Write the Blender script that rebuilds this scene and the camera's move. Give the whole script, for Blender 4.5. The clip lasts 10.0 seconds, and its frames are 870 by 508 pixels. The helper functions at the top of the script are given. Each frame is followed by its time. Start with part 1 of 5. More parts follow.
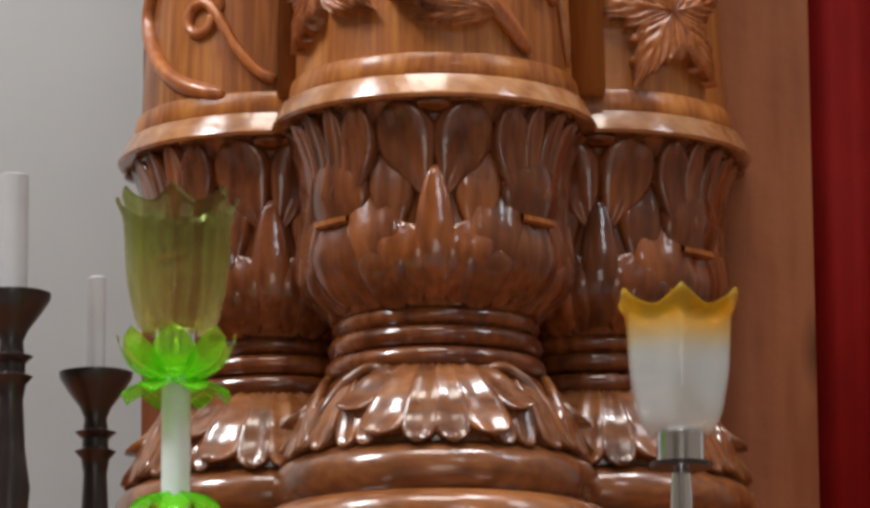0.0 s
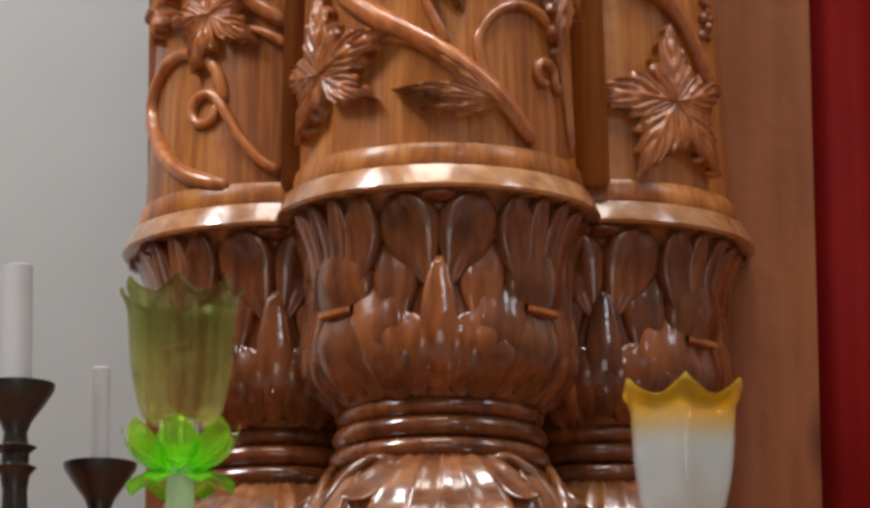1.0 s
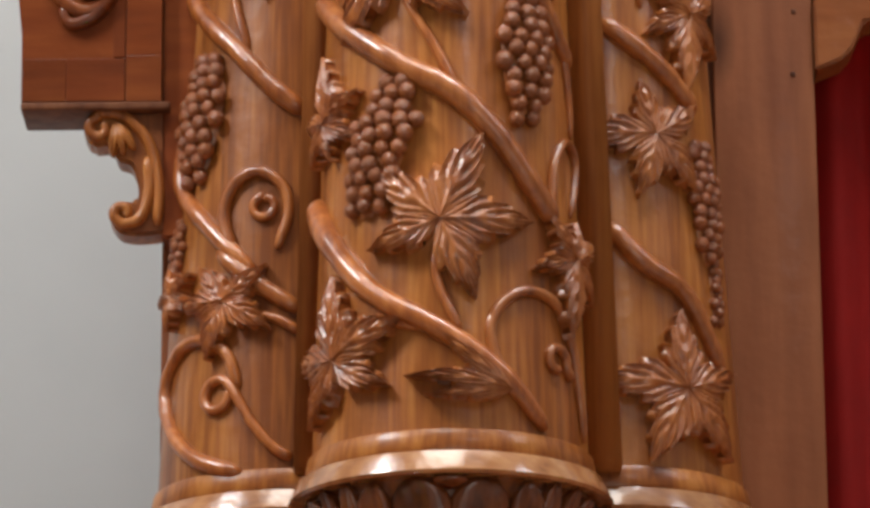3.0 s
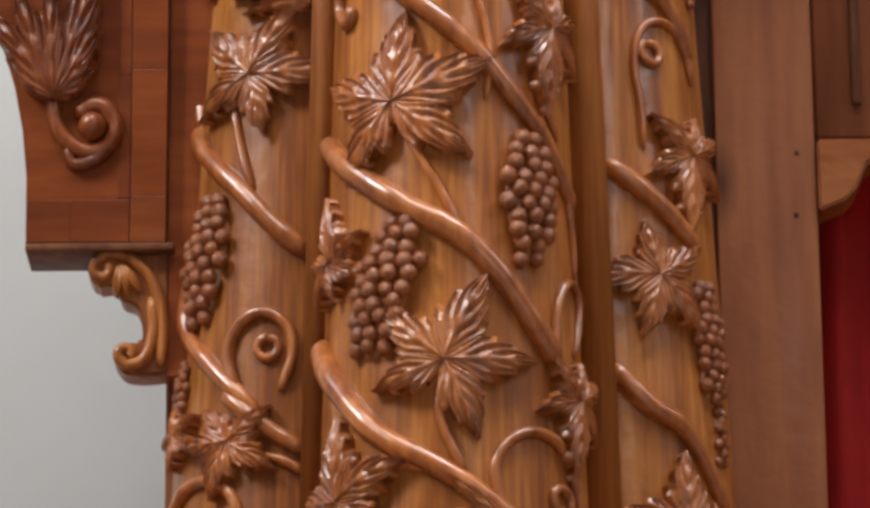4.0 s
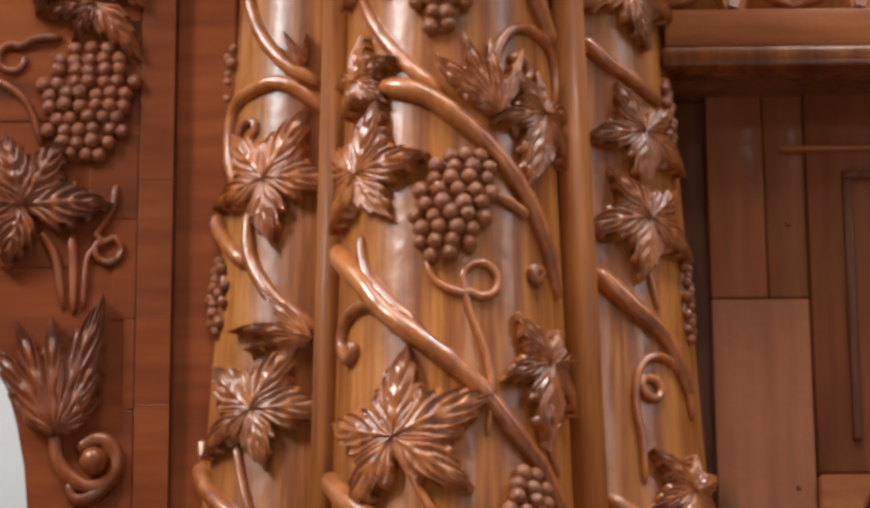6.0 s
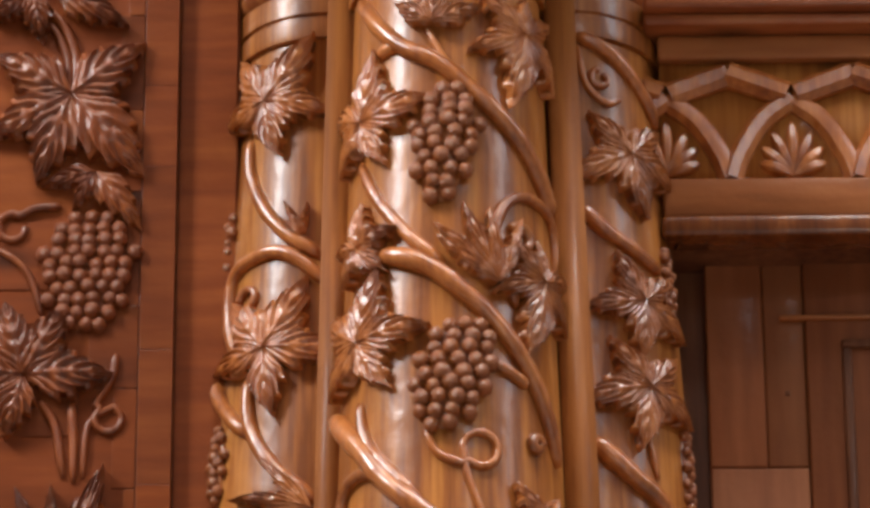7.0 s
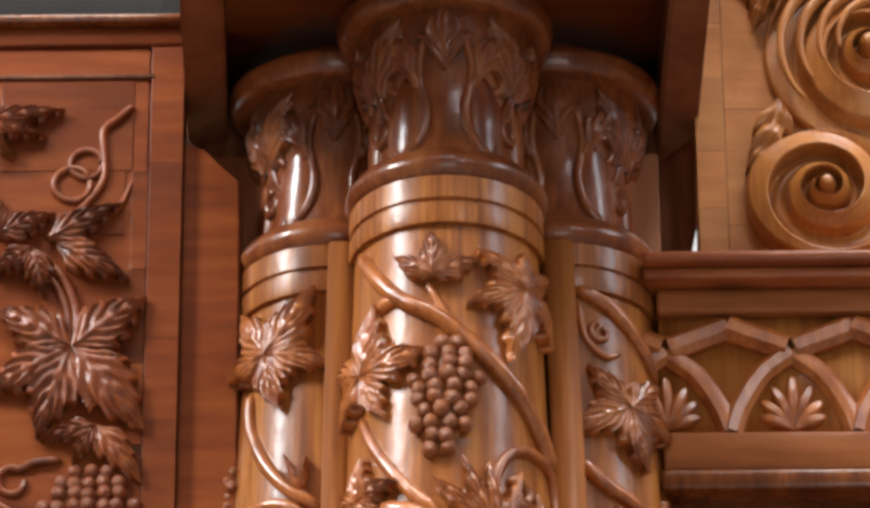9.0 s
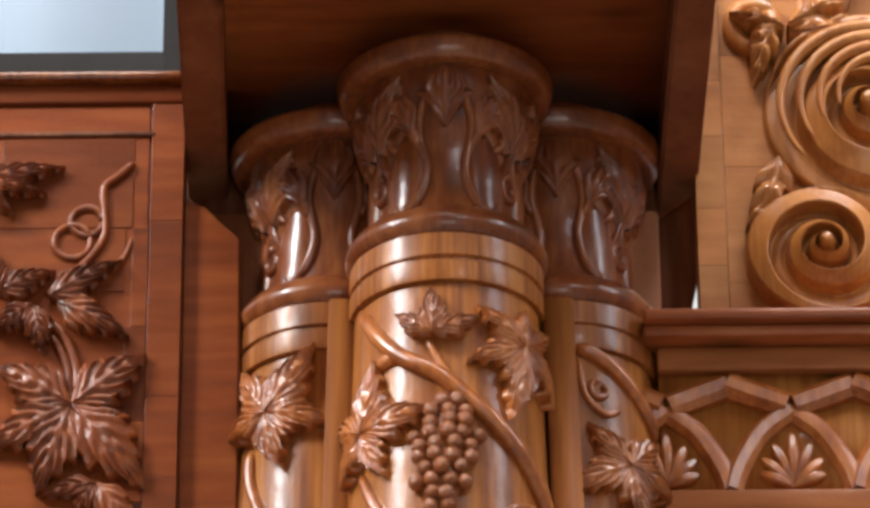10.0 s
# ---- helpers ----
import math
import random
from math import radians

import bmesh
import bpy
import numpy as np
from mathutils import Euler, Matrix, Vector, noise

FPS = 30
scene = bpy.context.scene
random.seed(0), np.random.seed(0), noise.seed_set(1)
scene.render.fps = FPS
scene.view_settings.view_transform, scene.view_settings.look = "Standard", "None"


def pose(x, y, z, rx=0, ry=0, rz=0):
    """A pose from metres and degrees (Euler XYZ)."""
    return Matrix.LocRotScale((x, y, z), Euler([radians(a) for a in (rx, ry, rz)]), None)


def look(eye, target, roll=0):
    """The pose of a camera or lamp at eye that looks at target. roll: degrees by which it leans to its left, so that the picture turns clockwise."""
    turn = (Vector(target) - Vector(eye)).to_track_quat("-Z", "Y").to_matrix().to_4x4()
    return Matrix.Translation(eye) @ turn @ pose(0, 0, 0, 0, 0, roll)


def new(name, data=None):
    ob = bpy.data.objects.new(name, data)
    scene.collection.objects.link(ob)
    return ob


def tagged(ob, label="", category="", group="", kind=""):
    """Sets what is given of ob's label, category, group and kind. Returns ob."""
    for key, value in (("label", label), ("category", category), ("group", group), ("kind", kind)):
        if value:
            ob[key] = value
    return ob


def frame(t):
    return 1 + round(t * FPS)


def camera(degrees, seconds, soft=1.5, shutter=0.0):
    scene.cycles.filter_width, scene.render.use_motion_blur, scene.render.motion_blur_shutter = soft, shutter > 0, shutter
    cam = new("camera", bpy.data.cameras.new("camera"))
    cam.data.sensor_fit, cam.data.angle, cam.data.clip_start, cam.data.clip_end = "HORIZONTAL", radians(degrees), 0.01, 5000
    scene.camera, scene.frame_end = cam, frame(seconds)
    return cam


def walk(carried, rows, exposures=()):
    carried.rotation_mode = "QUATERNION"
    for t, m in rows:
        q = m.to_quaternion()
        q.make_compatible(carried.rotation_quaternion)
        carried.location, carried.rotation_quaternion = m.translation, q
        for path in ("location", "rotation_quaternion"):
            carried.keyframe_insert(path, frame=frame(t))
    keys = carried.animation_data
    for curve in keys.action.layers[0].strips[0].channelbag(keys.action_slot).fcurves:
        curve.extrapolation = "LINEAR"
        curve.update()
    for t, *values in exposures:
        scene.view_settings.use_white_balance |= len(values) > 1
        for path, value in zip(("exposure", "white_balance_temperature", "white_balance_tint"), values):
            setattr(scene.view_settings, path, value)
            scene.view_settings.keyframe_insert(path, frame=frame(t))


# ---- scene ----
cam = camera(11.194, 10.0, soft=3.3)
EYE = (0.0, 0.0, 1.5)
# seconds, degrees up, degrees to the left, roll
ROWS = [
    (0, 11.500, -0.000, -0.386),
    (0.5, 11.968, 0.030, -0.387),
    (1, 12.667, 0.047, -0.396),
    (1.5, 13.592, 0.086, -0.415),
    (2, 14.455, 0.137, -0.404),
    (2.5, 15.430, 0.166, -0.398),
    (2.7, 15.802, 0.175, -0.403),
    (3.8, 17.817, 0.219, -0.396),
    (4, 18.174, 0.228, -0.404),
    (4.5, 19.207, 0.232, -0.402),
    (5, 20.262, 0.244, -0.404),
    (5.5, 21.427, 0.238, -0.401),
    (5.7, 21.861, 0.224, -0.400),
    (6.8, 24.236, 0.207, -0.397),
    (7, 24.682, 0.199, -0.394),
    (7.5, 25.709, 0.193, -0.399),
    (8, 26.674, 0.183, -0.419),
    (8.5, 27.409, 0.171, -0.396),
    (9, 27.956, 0.170, -0.402),
    (9.5, 28.342, 0.164, -0.402),
    (10, 28.695, 0.167, -0.397),
]
walk(cam, [(t, pose(*EYE, 90 + up, 0, left) @ pose(0, 0, 0, 0, 0, roll)) for t, up, left, roll in ROWS],
     exposures=[(0.0, 0.0), (2.5, -0.05), (4.0, -0.08), (5.5, -0.05), (7.5, 0.10), (10.0, 0.24)])

# ---------------------------------------------------------------- world and light
world = bpy.data.worlds.new("world")
scene.world = world
world.use_nodes = True
wn = world.node_tree
sky = wn.nodes.new("ShaderNodeTexSky")
sky.sky_type, sky.sun_disc = "NISHITA", False
sky.sun_elevation, sky.sun_rotation = radians(40), radians(200)
wn.links.new(sky.outputs[0], wn.nodes["Background"].inputs[0])
wn.nodes["Background"].inputs[1].default_value = 0.1


def area_lamp(name, place, target, w, h, watts, colour):
    """An area lamp hung before a solid wall or under the ceiling."""
    lamp = bpy.data.lights.new(name, "AREA")
    lamp.shape, lamp.size, lamp.size_y, lamp.energy, lamp.color = "RECTANGLE", w, h, watts, colour
    ob = new(name, lamp)
    ob.matrix_basis = look(place, target)
    return ob


# West and east: unseen windows, placed by the highlights on the shafts.
area_lamp("window_light_west", (-3.9, 2.6, 6.3), (0, 3.8, 4.4), 1.0, 2.8, 540, (0.95, 0.98, 1.0))
area_lamp("window_light_east", (3.9, 2.7, 5.9), (0, 3.3, 5.2), 0.8, 3.2, 90, (0.84, 0.91, 1.0))
# Added frontal fill for capitals and undersides; no door or window known there.
area_lamp("fill_light_south_low", (0.4, -3.9, 1.6), (0.4, 0, 1.9), 2.4, 2.8, 55, (1.0, 0.97, 0.92))
area_lamp("fill_light_south_high", (2.65, -3.9, 7.1), (0.3, 4.9, 4.0), 1.2, 1.5, 90, (0.84, 0.92, 1.0))
# Added overhead lamps without fixtures: bright collar bevels, then the scroll panel.
area_lamp("fill_light_overhead", (-0.4, 2.0, 8.35), (-0.3, 2.3, 0), 2.4, 2.0, 215, (1.0, 0.95, 0.88))
area_lamp("fill_light_overhead", (1.7, 3.5, 8.35), (1.5, 3.7, 0), 1.3, 0.9, 180, (0.95, 0.97, 1.0))


# ---------------------------------------------------------------- materials
def material(name):
    m = bpy.data.materials.new(name)
    m.use_nodes = True
    t = m.node_tree
    return m, t, t.nodes["Principled BSDF"]


def wood(name, dark, mid, light, rough=0.3, coat=0.5, grain=(60, 60, 4), bump=0.12, vary=0.25, streak=0.55, spread=0.13, spec=0.36, coat_rough=0.16):
    """Lacquered timber: long fibres, broad streaks of colour, pores, and a tone of its own for each piece."""
    m, t, p = material(name)
    N, K = t.nodes.new, t.links.new
    co = N("ShaderNodeTexCoord")
    info = N("ShaderNodeObjectInfo")
    shift = N("ShaderNodeVectorMath")
    shift.operation = "MULTIPLY_ADD"
    K(info.outputs["Random"], shift.inputs[0])
    shift.inputs[1].default_value = (3.1, 1.7, 5.3)
    K(co.outputs["Object"], shift.inputs[2])
    mp = N("ShaderNodeMapping")
    mp.inputs["Scale"].default_value = grain
    K(shift.outputs[0], mp.inputs[0])
    fine = N("ShaderNodeTexNoise")
    fine.inputs["Scale"].default_value, fine.inputs["Detail"].default_value = 3.0, 8
    K(mp.outputs[0], fine.inputs["Vector"])
    mp2 = N("ShaderNodeMapping")
    mp2.inputs["Scale"].default_value = tuple(g * 0.22 for g in grain)
    K(shift.outputs[0], mp2.inputs[0])
    broad = N("ShaderNodeTexNoise")
    broad.inputs["Scale"].default_value, broad.inputs["Detail"].default_value = 1.6, 3
    broad.inputs["Distortion"].default_value = 0.9
    K(mp2.outputs[0], broad.inputs["Vector"])
    cloud = N("ShaderNodeTexNoise")
    cloud.inputs["Scale"].default_value, cloud.inputs["Detail"].default_value = 7.0, 4
    K(shift.outputs[0], cloud.inputs["Vector"])
    mix = N("ShaderNodeMix")
    mix.inputs[0].default_value = streak
    K(fine.outputs[0], mix.inputs[2])
    K(broad.outputs[0], mix.inputs[3])
    ramp = N("ShaderNodeValToRGB")
    e = ramp.color_ramp.elements
    e[0].position, e[0].color = 0.5 - spread, (*dark, 1)
    e[1].position, e[1].color = 0.5 + spread, (*light, 1)
    c = e.new(0.5)
    c.color = (*mid, 1)
    K(mix.outputs[0], ramp.inputs[0])
    tone = N("ShaderNodeHueSaturation")
    val = N("ShaderNodeMapRange")
    val.inputs[3].default_value, val.inputs[4].default_value = 1 - vary, 1 + vary
    add = N("ShaderNodeMath")
    add.operation = "MULTIPLY_ADD"
    K(cloud.outputs[0], add.inputs[0])
    add.inputs[1].default_value = 0.7
    half = N("ShaderNodeMath")
    half.operation = "MULTIPLY_ADD"
    K(info.outputs["Random"], half.inputs[0])
    half.inputs[1].default_value, half.inputs[2].default_value = 0.5, -0.1
    K(half.outputs[0], add.inputs[2])
    K(add.outputs[0], val.inputs[0])
    K(val.outputs[0], tone.inputs["Value"])
    K(ramp.outputs[0], tone.inputs["Color"])
    mp3 = N("ShaderNodeMapping")
    mp3.inputs["Scale"].default_value = tuple(2.2 + 5.5 * min(1, g / 12) for g in grain)
    K(shift.outputs[0], mp3.inputs[0])
    vor = N("ShaderNodeTexVoronoi")
    vor.inputs["Scale"].default_value = 1.0
    K(mp3.outputs[0], vor.inputs["Vector"])
    knot = N("ShaderNodeMapRange")
    knot.inputs[1].default_value, knot.inputs[2].default_value = 0.03, 0.17
    knot.inputs[3].default_value, knot.inputs[4].default_value = 0.38, 1.0
    K(vor.outputs["Distance"], knot.inputs[0])
    dark_knot = N("ShaderNodeMix")
    dark_knot.data_type, dark_knot.blend_type = "RGBA", "MULTIPLY"
    dark_knot.inputs[0].default_value = 1.0
    K(tone.outputs[0], dark_knot.inputs[6])
    K(knot.outputs[0], dark_knot.inputs[7])
    K(dark_knot.outputs[2], p.inputs["Base Color"])
    rr = N("ShaderNodeMapRange")
    rr.inputs[3].default_value, rr.inputs[4].default_value = rough - 0.08, rough + 0.14
    K(cloud.outputs[0], rr.inputs[0])
    K(rr.outputs[0], p.inputs["Roughness"])
    p.inputs["Coat Weight"].default_value, p.inputs["Coat Roughness"].default_value = coat, coat_rough
    p.inputs["Specular IOR Level"].default_value = spec
    b = N("ShaderNodeBump")
    b.inputs["Strength"].default_value, b.inputs["Distance"].default_value = bump, 0.002
    K(mix.outputs[0], b.inputs["Height"])
    wob = N("ShaderNodeTexNoise")
    wob.inputs["Scale"].default_value, wob.inputs["Detail"].default_value = 45.0, 2
    K(co.outputs["Object"], wob.inputs["Vector"])
    b2 = N("ShaderNodeBump")
    b2.inputs["Strength"].default_value, b2.inputs["Distance"].default_value = 0.36, 0.0025
    K(wob.outputs[0], b2.inputs["Height"])
    K(b2.outputs[0], b.inputs["Normal"])
    K(b.outputs[0], p.inputs["Normal"])
    K(b2.outputs[0], p.inputs["Coat Normal"])
    return m


def plain(name, colour, rough=0.5, metal=0.0, scale=6.0, amount=0.12, bump=0.05):
    m, t, p = material(name)
    N, K = t.nodes.new, t.links.new
    co = N("ShaderNodeTexCoord")
    n = N("ShaderNodeTexNoise")
    n.inputs["Scale"].default_value, n.inputs["Detail"].default_value = scale, 6
    K(co.outputs["Object"], n.inputs["Vector"])
    r = N("ShaderNodeValToRGB")
    e = r.color_ramp.elements
    e[0].position, e[0].color = 0.3, (*[c * (1 - amount) for c in colour], 1)
    e[1].position, e[1].color = 0.7, (*[min(1, c * (1 + amount)) for c in colour], 1)
    K(n.outputs[0], r.inputs[0])
    K(r.outputs[0], p.inputs["Base Color"])
    p.inputs["Roughness"].default_value, p.inputs["Metallic"].default_value = rough, metal
    b = N("ShaderNodeBump")
    b.inputs["Strength"].default_value, b.inputs["Distance"].default_value = bump, 0.003
    K(n.outputs[0], b.inputs["Height"])
    K(b.outputs[0], p.inputs["Normal"])
    return m


TEAK = wood("teak", (0.18, 0.049, 0.010), (0.30, 0.094, 0.018), (0.42, 0.155, 0.033), 0.34, 0.16, (48, 48, 2.6), spread=0.115)
TEAK_CARVED = wood("carved_teak", (0.21, 0.053, 0.012), (0.35, 0.102, 0.022), (0.47, 0.160, 0.042), 0.30, 0.7, (40, 40, 9), coat_rough=0.24)
# Teak paled so the collar's bevel shows its bright highlight.
COLLAR = wood("highlit_collar_teak", (0.20, 0.072, 0.024), (0.32, 0.13, 0.046), (0.43, 0.20, 0.08), 0.2, 0.9, (9, 30, 30), 0.05)
# Cornice wood lightened in place of frontal light that it lacks.
CORNICE = wood("lightened_cornice_teak", (0.17, 0.042, 0.013), (0.28, 0.075, 0.023), (0.36, 0.115, 0.036), 0.35, 0.3, (3.0, 16, 16), 0.05)
# Red capital wood, lightened to offset the canopy's shadow on the upper capitals.
CAPITAL = wood("capital_teak", (0.12, 0.028, 0.009), (0.20, 0.052, 0.015), (0.29, 0.092, 0.027), 0.30, 0.4, (40, 40, 7))
CARVED_RED = wood("carved_red_teak", (0.115, 0.025, 0.006), (0.19, 0.043, 0.010), (0.27, 0.072, 0.018), 0.34, 0.2, (30, 30, 9))
BOARD_PANEL = wood("red_panel_board", (0.095, 0.019, 0.004), (0.160, 0.034, 0.007), (0.235, 0.060, 0.013), 0.42, 0.15, (2.5, 14, 18), 0.05, spread=0.2, vary=0.34, spec=0.14)
# Red stain, darkened further for the shade under collars and between petals.
TEAK_RED = wood("shaded_red_stained_teak", (0.080, 0.019, 0.005), (0.145, 0.038, 0.009), (0.23, 0.068, 0.017), 0.24, 0.8, (40, 40, 7), vary=0.4, spec=0.3, coat_rough=0.10)
TEAK_BASE = wood("base_teak", (0.10, 0.030, 0.009), (0.19, 0.062, 0.018), (0.28, 0.105, 0.033), 0.26, 0.8, (9, 40, 30))
# Lighter teak; on the frieze field it offsets the cornice's shading.
TEAK_PALE = wood("lightened_teak", (0.28, 0.090, 0.020), (0.38, 0.135, 0.030), (0.47, 0.19, 0.046), 0.32, 0.3, (50, 50, 2.5), vary=0.12)
# Cross board made paler and greyer for the glare on the scroll panel.
BOARD_PALE = wood("glare_pale_cross_board", (0.26, 0.090, 0.026), (0.38, 0.145, 0.044), (0.48, 0.21, 0.07), 0.36, 0.3, (2.5, 14, 18), 0.05, spread=0.2, vary=0.34, spec=0.2)
UP_RED = wood("upright_red_board", (0.135, 0.037, 0.013), (0.205, 0.062, 0.022), (0.275, 0.095, 0.035), 0.5, 0.05, (16, 16, 1.6), 0.05, spread=0.2, vary=0.34, spec=0.14)
FILLET = wood("fillet_teak", (0.17, 0.046, 0.011), (0.26, 0.080, 0.017), (0.34, 0.115, 0.026), 0.5, 0.05, (48, 48, 2.6), 0.06, spec=0.14)
BOARD_UP = wood("upright_board", (0.15, 0.046, 0.019), (0.215, 0.074, 0.031), (0.27, 0.102, 0.045), 0.6, 0.03, (16, 16, 1.6), 0.05, spread=0.2, vary=0.34, spec=0.14)
BOARD_ACROSS = wood("cross_board", (0.17, 0.048, 0.014), (0.30, 0.092, 0.027), (0.42, 0.15, 0.05), 0.42, 0.2, (2.5, 14, 18), 0.05, spread=0.2, vary=0.34, spec=0.14)
# Darkened board; in the gaps behind the column its colour holds the shade.
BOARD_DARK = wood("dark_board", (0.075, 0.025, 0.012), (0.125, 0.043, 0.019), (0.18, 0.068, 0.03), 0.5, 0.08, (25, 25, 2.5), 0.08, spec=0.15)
# Unseen hall walls and ceiling: colour darkened to hold down bounce light.
HALL = plain("low_bounce_plaster", (0.20, 0.165, 0.135), 0.9, 0, 3.0, 0.1, 0.06)
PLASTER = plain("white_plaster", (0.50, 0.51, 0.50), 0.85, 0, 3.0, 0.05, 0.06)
RED = plain("red_cloth", (0.36, 0.006, 0.003), 0.85, 0, 9.0, 0.12, 0.1)
STONE = plain("grey_floor", (0.42, 0.38, 0.34), 0.4, 0, 4.0, 0.2)
BLACK_WOOD = plain("black_lacquer", (0.018, 0.012, 0.012), 0.28, 0, 30.0, 0.4, 0.15)
WAX = plain("pale_wax", (0.43, 0.42, 0.43), 0.5, 0, 20.0, 0.06)
CHROME = plain("chrome", (0.72, 0.72, 0.74), 0.14, 1.0, 20.0, 0.05, 0.02)
OPAL = plain("opal_tube", (0.70, 0.74, 0.74), 0.25, 0, 20.0, 0.05, 0.02)
PAINT_DARK = plain("dark_frame_paint", (0.008, 0.006, 0.005), 0.9, 0, 20.0, 0.2)


def glass(name, low, high, z_low, z_high, rough, see, thick=0.35):
    """Tinted moulded glass, its tint running up the wall of the cup."""
    m, t, p = material(name)
    N, K = t.nodes.new, t.links.new
    co = N("ShaderNodeTexCoord")
    sep = N("ShaderNodeSeparateXYZ")
    K(co.outputs["Object"], sep.inputs[0])
    mr = N("ShaderNodeMapRange")
    mr.inputs[1].default_value, mr.inputs[2].default_value = z_low, z_high
    K(sep.outputs[2], mr.inputs[0])
    mix = N("ShaderNodeMix")
    mix.data_type = "RGBA"
    K(mr.outputs[0], mix.inputs[0])
    mix.inputs[6].default_value, mix.inputs[7].default_value = (*low, 1), (*high, 1)
    K(mix.outputs[2], p.inputs["Base Color"])
    p.inputs["Roughness"].default_value = rough
    p.inputs["Transmission Weight"].default_value = see
    p.inputs["IOR"].default_value = 1.2
    p.inputs["Coat Weight"].default_value = 0.6
    tr = N("ShaderNodeBsdfTransparent")
    K(mix.outputs[2], tr.inputs[0])
    ms = N("ShaderNodeMixShader")
    ms.inputs[0].default_value = 1 - thick
    out = t.nodes["Material Output"]
    K(p.outputs[0], ms.inputs[1])
    K(tr.outputs[0], ms.inputs[2])
    K(ms.outputs[0], out.inputs[0])
    return m


def glow(name, colour, strength):
    m, t, p = material(name)
    p.inputs["Base Color"].default_value = (*colour, 1)
    p.inputs["Emission Color"].default_value = (*colour, 1)
    p.inputs["Emission Strength"].default_value = strength
    return m


SKY_PANE = glow("sky_behind_window", (0.58, 0.70, 0.84), 0.42)


# ---------------------------------------------------------------- building helpers
WORLD = {}


def thing(name, base=(0, 0, 0), label="", category="", group="", kind=""):
    ob = new(name)
    ob.empty_display_size = 0.05
    ob.matrix_basis = Matrix.Translation(base)
    WORLD[ob] = ob.matrix_basis.copy()
    return tagged(ob, label, category, group, kind)


def part(name, bm, mat, parent=None, label="", smooth=True, at=None):
    """Links a bmesh (or a ready mesh) in world places as one object, under a thing or a part."""
    if isinstance(bm, bmesh.types.BMesh):
        me = bpy.data.meshes.new(name)
        bm.to_mesh(me)
        bm.free()
        me.materials.append(mat)
        if smooth:
            me.polygons.foreach_set("use_smooth", [True] * len(me.polygons))
    else:
        me = bm
    ob = new(name, me)
    ob.matrix_basis = at if at else Matrix()
    WORLD[ob] = ob.matrix_basis.copy()
    if parent:
        ob.parent = parent
        ob.matrix_parent_inverse = WORLD[parent].inverted()
    return tagged(ob, label)


def sharp(bm, degrees=35):
    bm.normal_update()
    for e in bm.edges:
        if len(e.link_faces) == 2 and e.calc_face_angle(0) > radians(degrees):
            e.smooth = False
    return bm


def box(x0, x1, y0, y1, z0, z1, bevel=0.003):
    bm = bmesh.new()
    bmesh.ops.create_cube(bm, size=1)
    bmesh.ops.scale(bm, vec=(x1 - x0, y1 - y0, z1 - z0), verts=bm.verts)
    bmesh.ops.translate(bm, vec=((x0 + x1) / 2, (y0 + y1) / 2, (z0 + z1) / 2), verts=bm.verts)
    if bevel:
        bmesh.ops.bevel(bm, geom=bm.edges[:], offset=bevel, segments=2, affect="EDGES", profile=0.5)
    return sharp(bm, 12)


def prism(outline, y0, y1, bevel=0.003):
    """An outline in x and z, given depth from y0 (front) to y1."""
    bm = bmesh.new()
    vs = [bm.verts.new((x, y0, z)) for x, z in outline]
    f = bm.faces.new(vs)
    ext = bmesh.ops.extrude_face_region(bm, geom=[f])
    bmesh.ops.translate(bm, vec=(0, y1 - y0, 0), verts=[g for g in ext["geom"] if isinstance(g, bmesh.types.BMVert)])
    bmesh.ops.recalc_face_normals(bm, faces=bm.faces)
    if bevel:
        bmesh.ops.bevel(bm, geom=[e for e in bm.edges if e.calc_face_angle(0) > 0.5], offset=bevel, segments=2, affect="EDGES")
    return sharp(bm, 12)


def grid(rows, closed_u=False):
    """Quads between rows of points."""
    bm = bmesh.new()
    vs = [[bm.verts.new(p) for p in r] for r in rows]
    n = len(vs[0])
    for a, b in zip(vs, vs[1:]):
        for i in range(n if closed_u else n - 1):
            j = (i + 1) % n
            bm.faces.new((a[i], a[j], b[j], b[i]))
    return bm


def smooth_line(pts, per=7):
    """A Catmull-Rom line through points of any dimension."""
    pts = [np.array(p, float) for p in pts]
    if len(pts) == 2:
        return [pts[0] + (pts[1] - pts[0]) * i / per for i in range(per + 1)]
    ext = [2 * pts[0] - pts[1]] + pts + [2 * pts[-1] - pts[-2]]
    out = []
    for a, b, c, d in zip(ext, ext[1:], ext[2:], ext[3:]):
        for i in range(per):
            t = i / per
            out.append(0.5 * (2 * b + (c - a) * t + (2 * a - 5 * b + 4 * c - d) * t * t + (3 * b - a - 3 * c + d) * t ** 3))
    return out + [pts[-1]]


def profile(pairs, per=5):
    return [(float(a), float(b)) for a, b in smooth_line(pairs, per)]


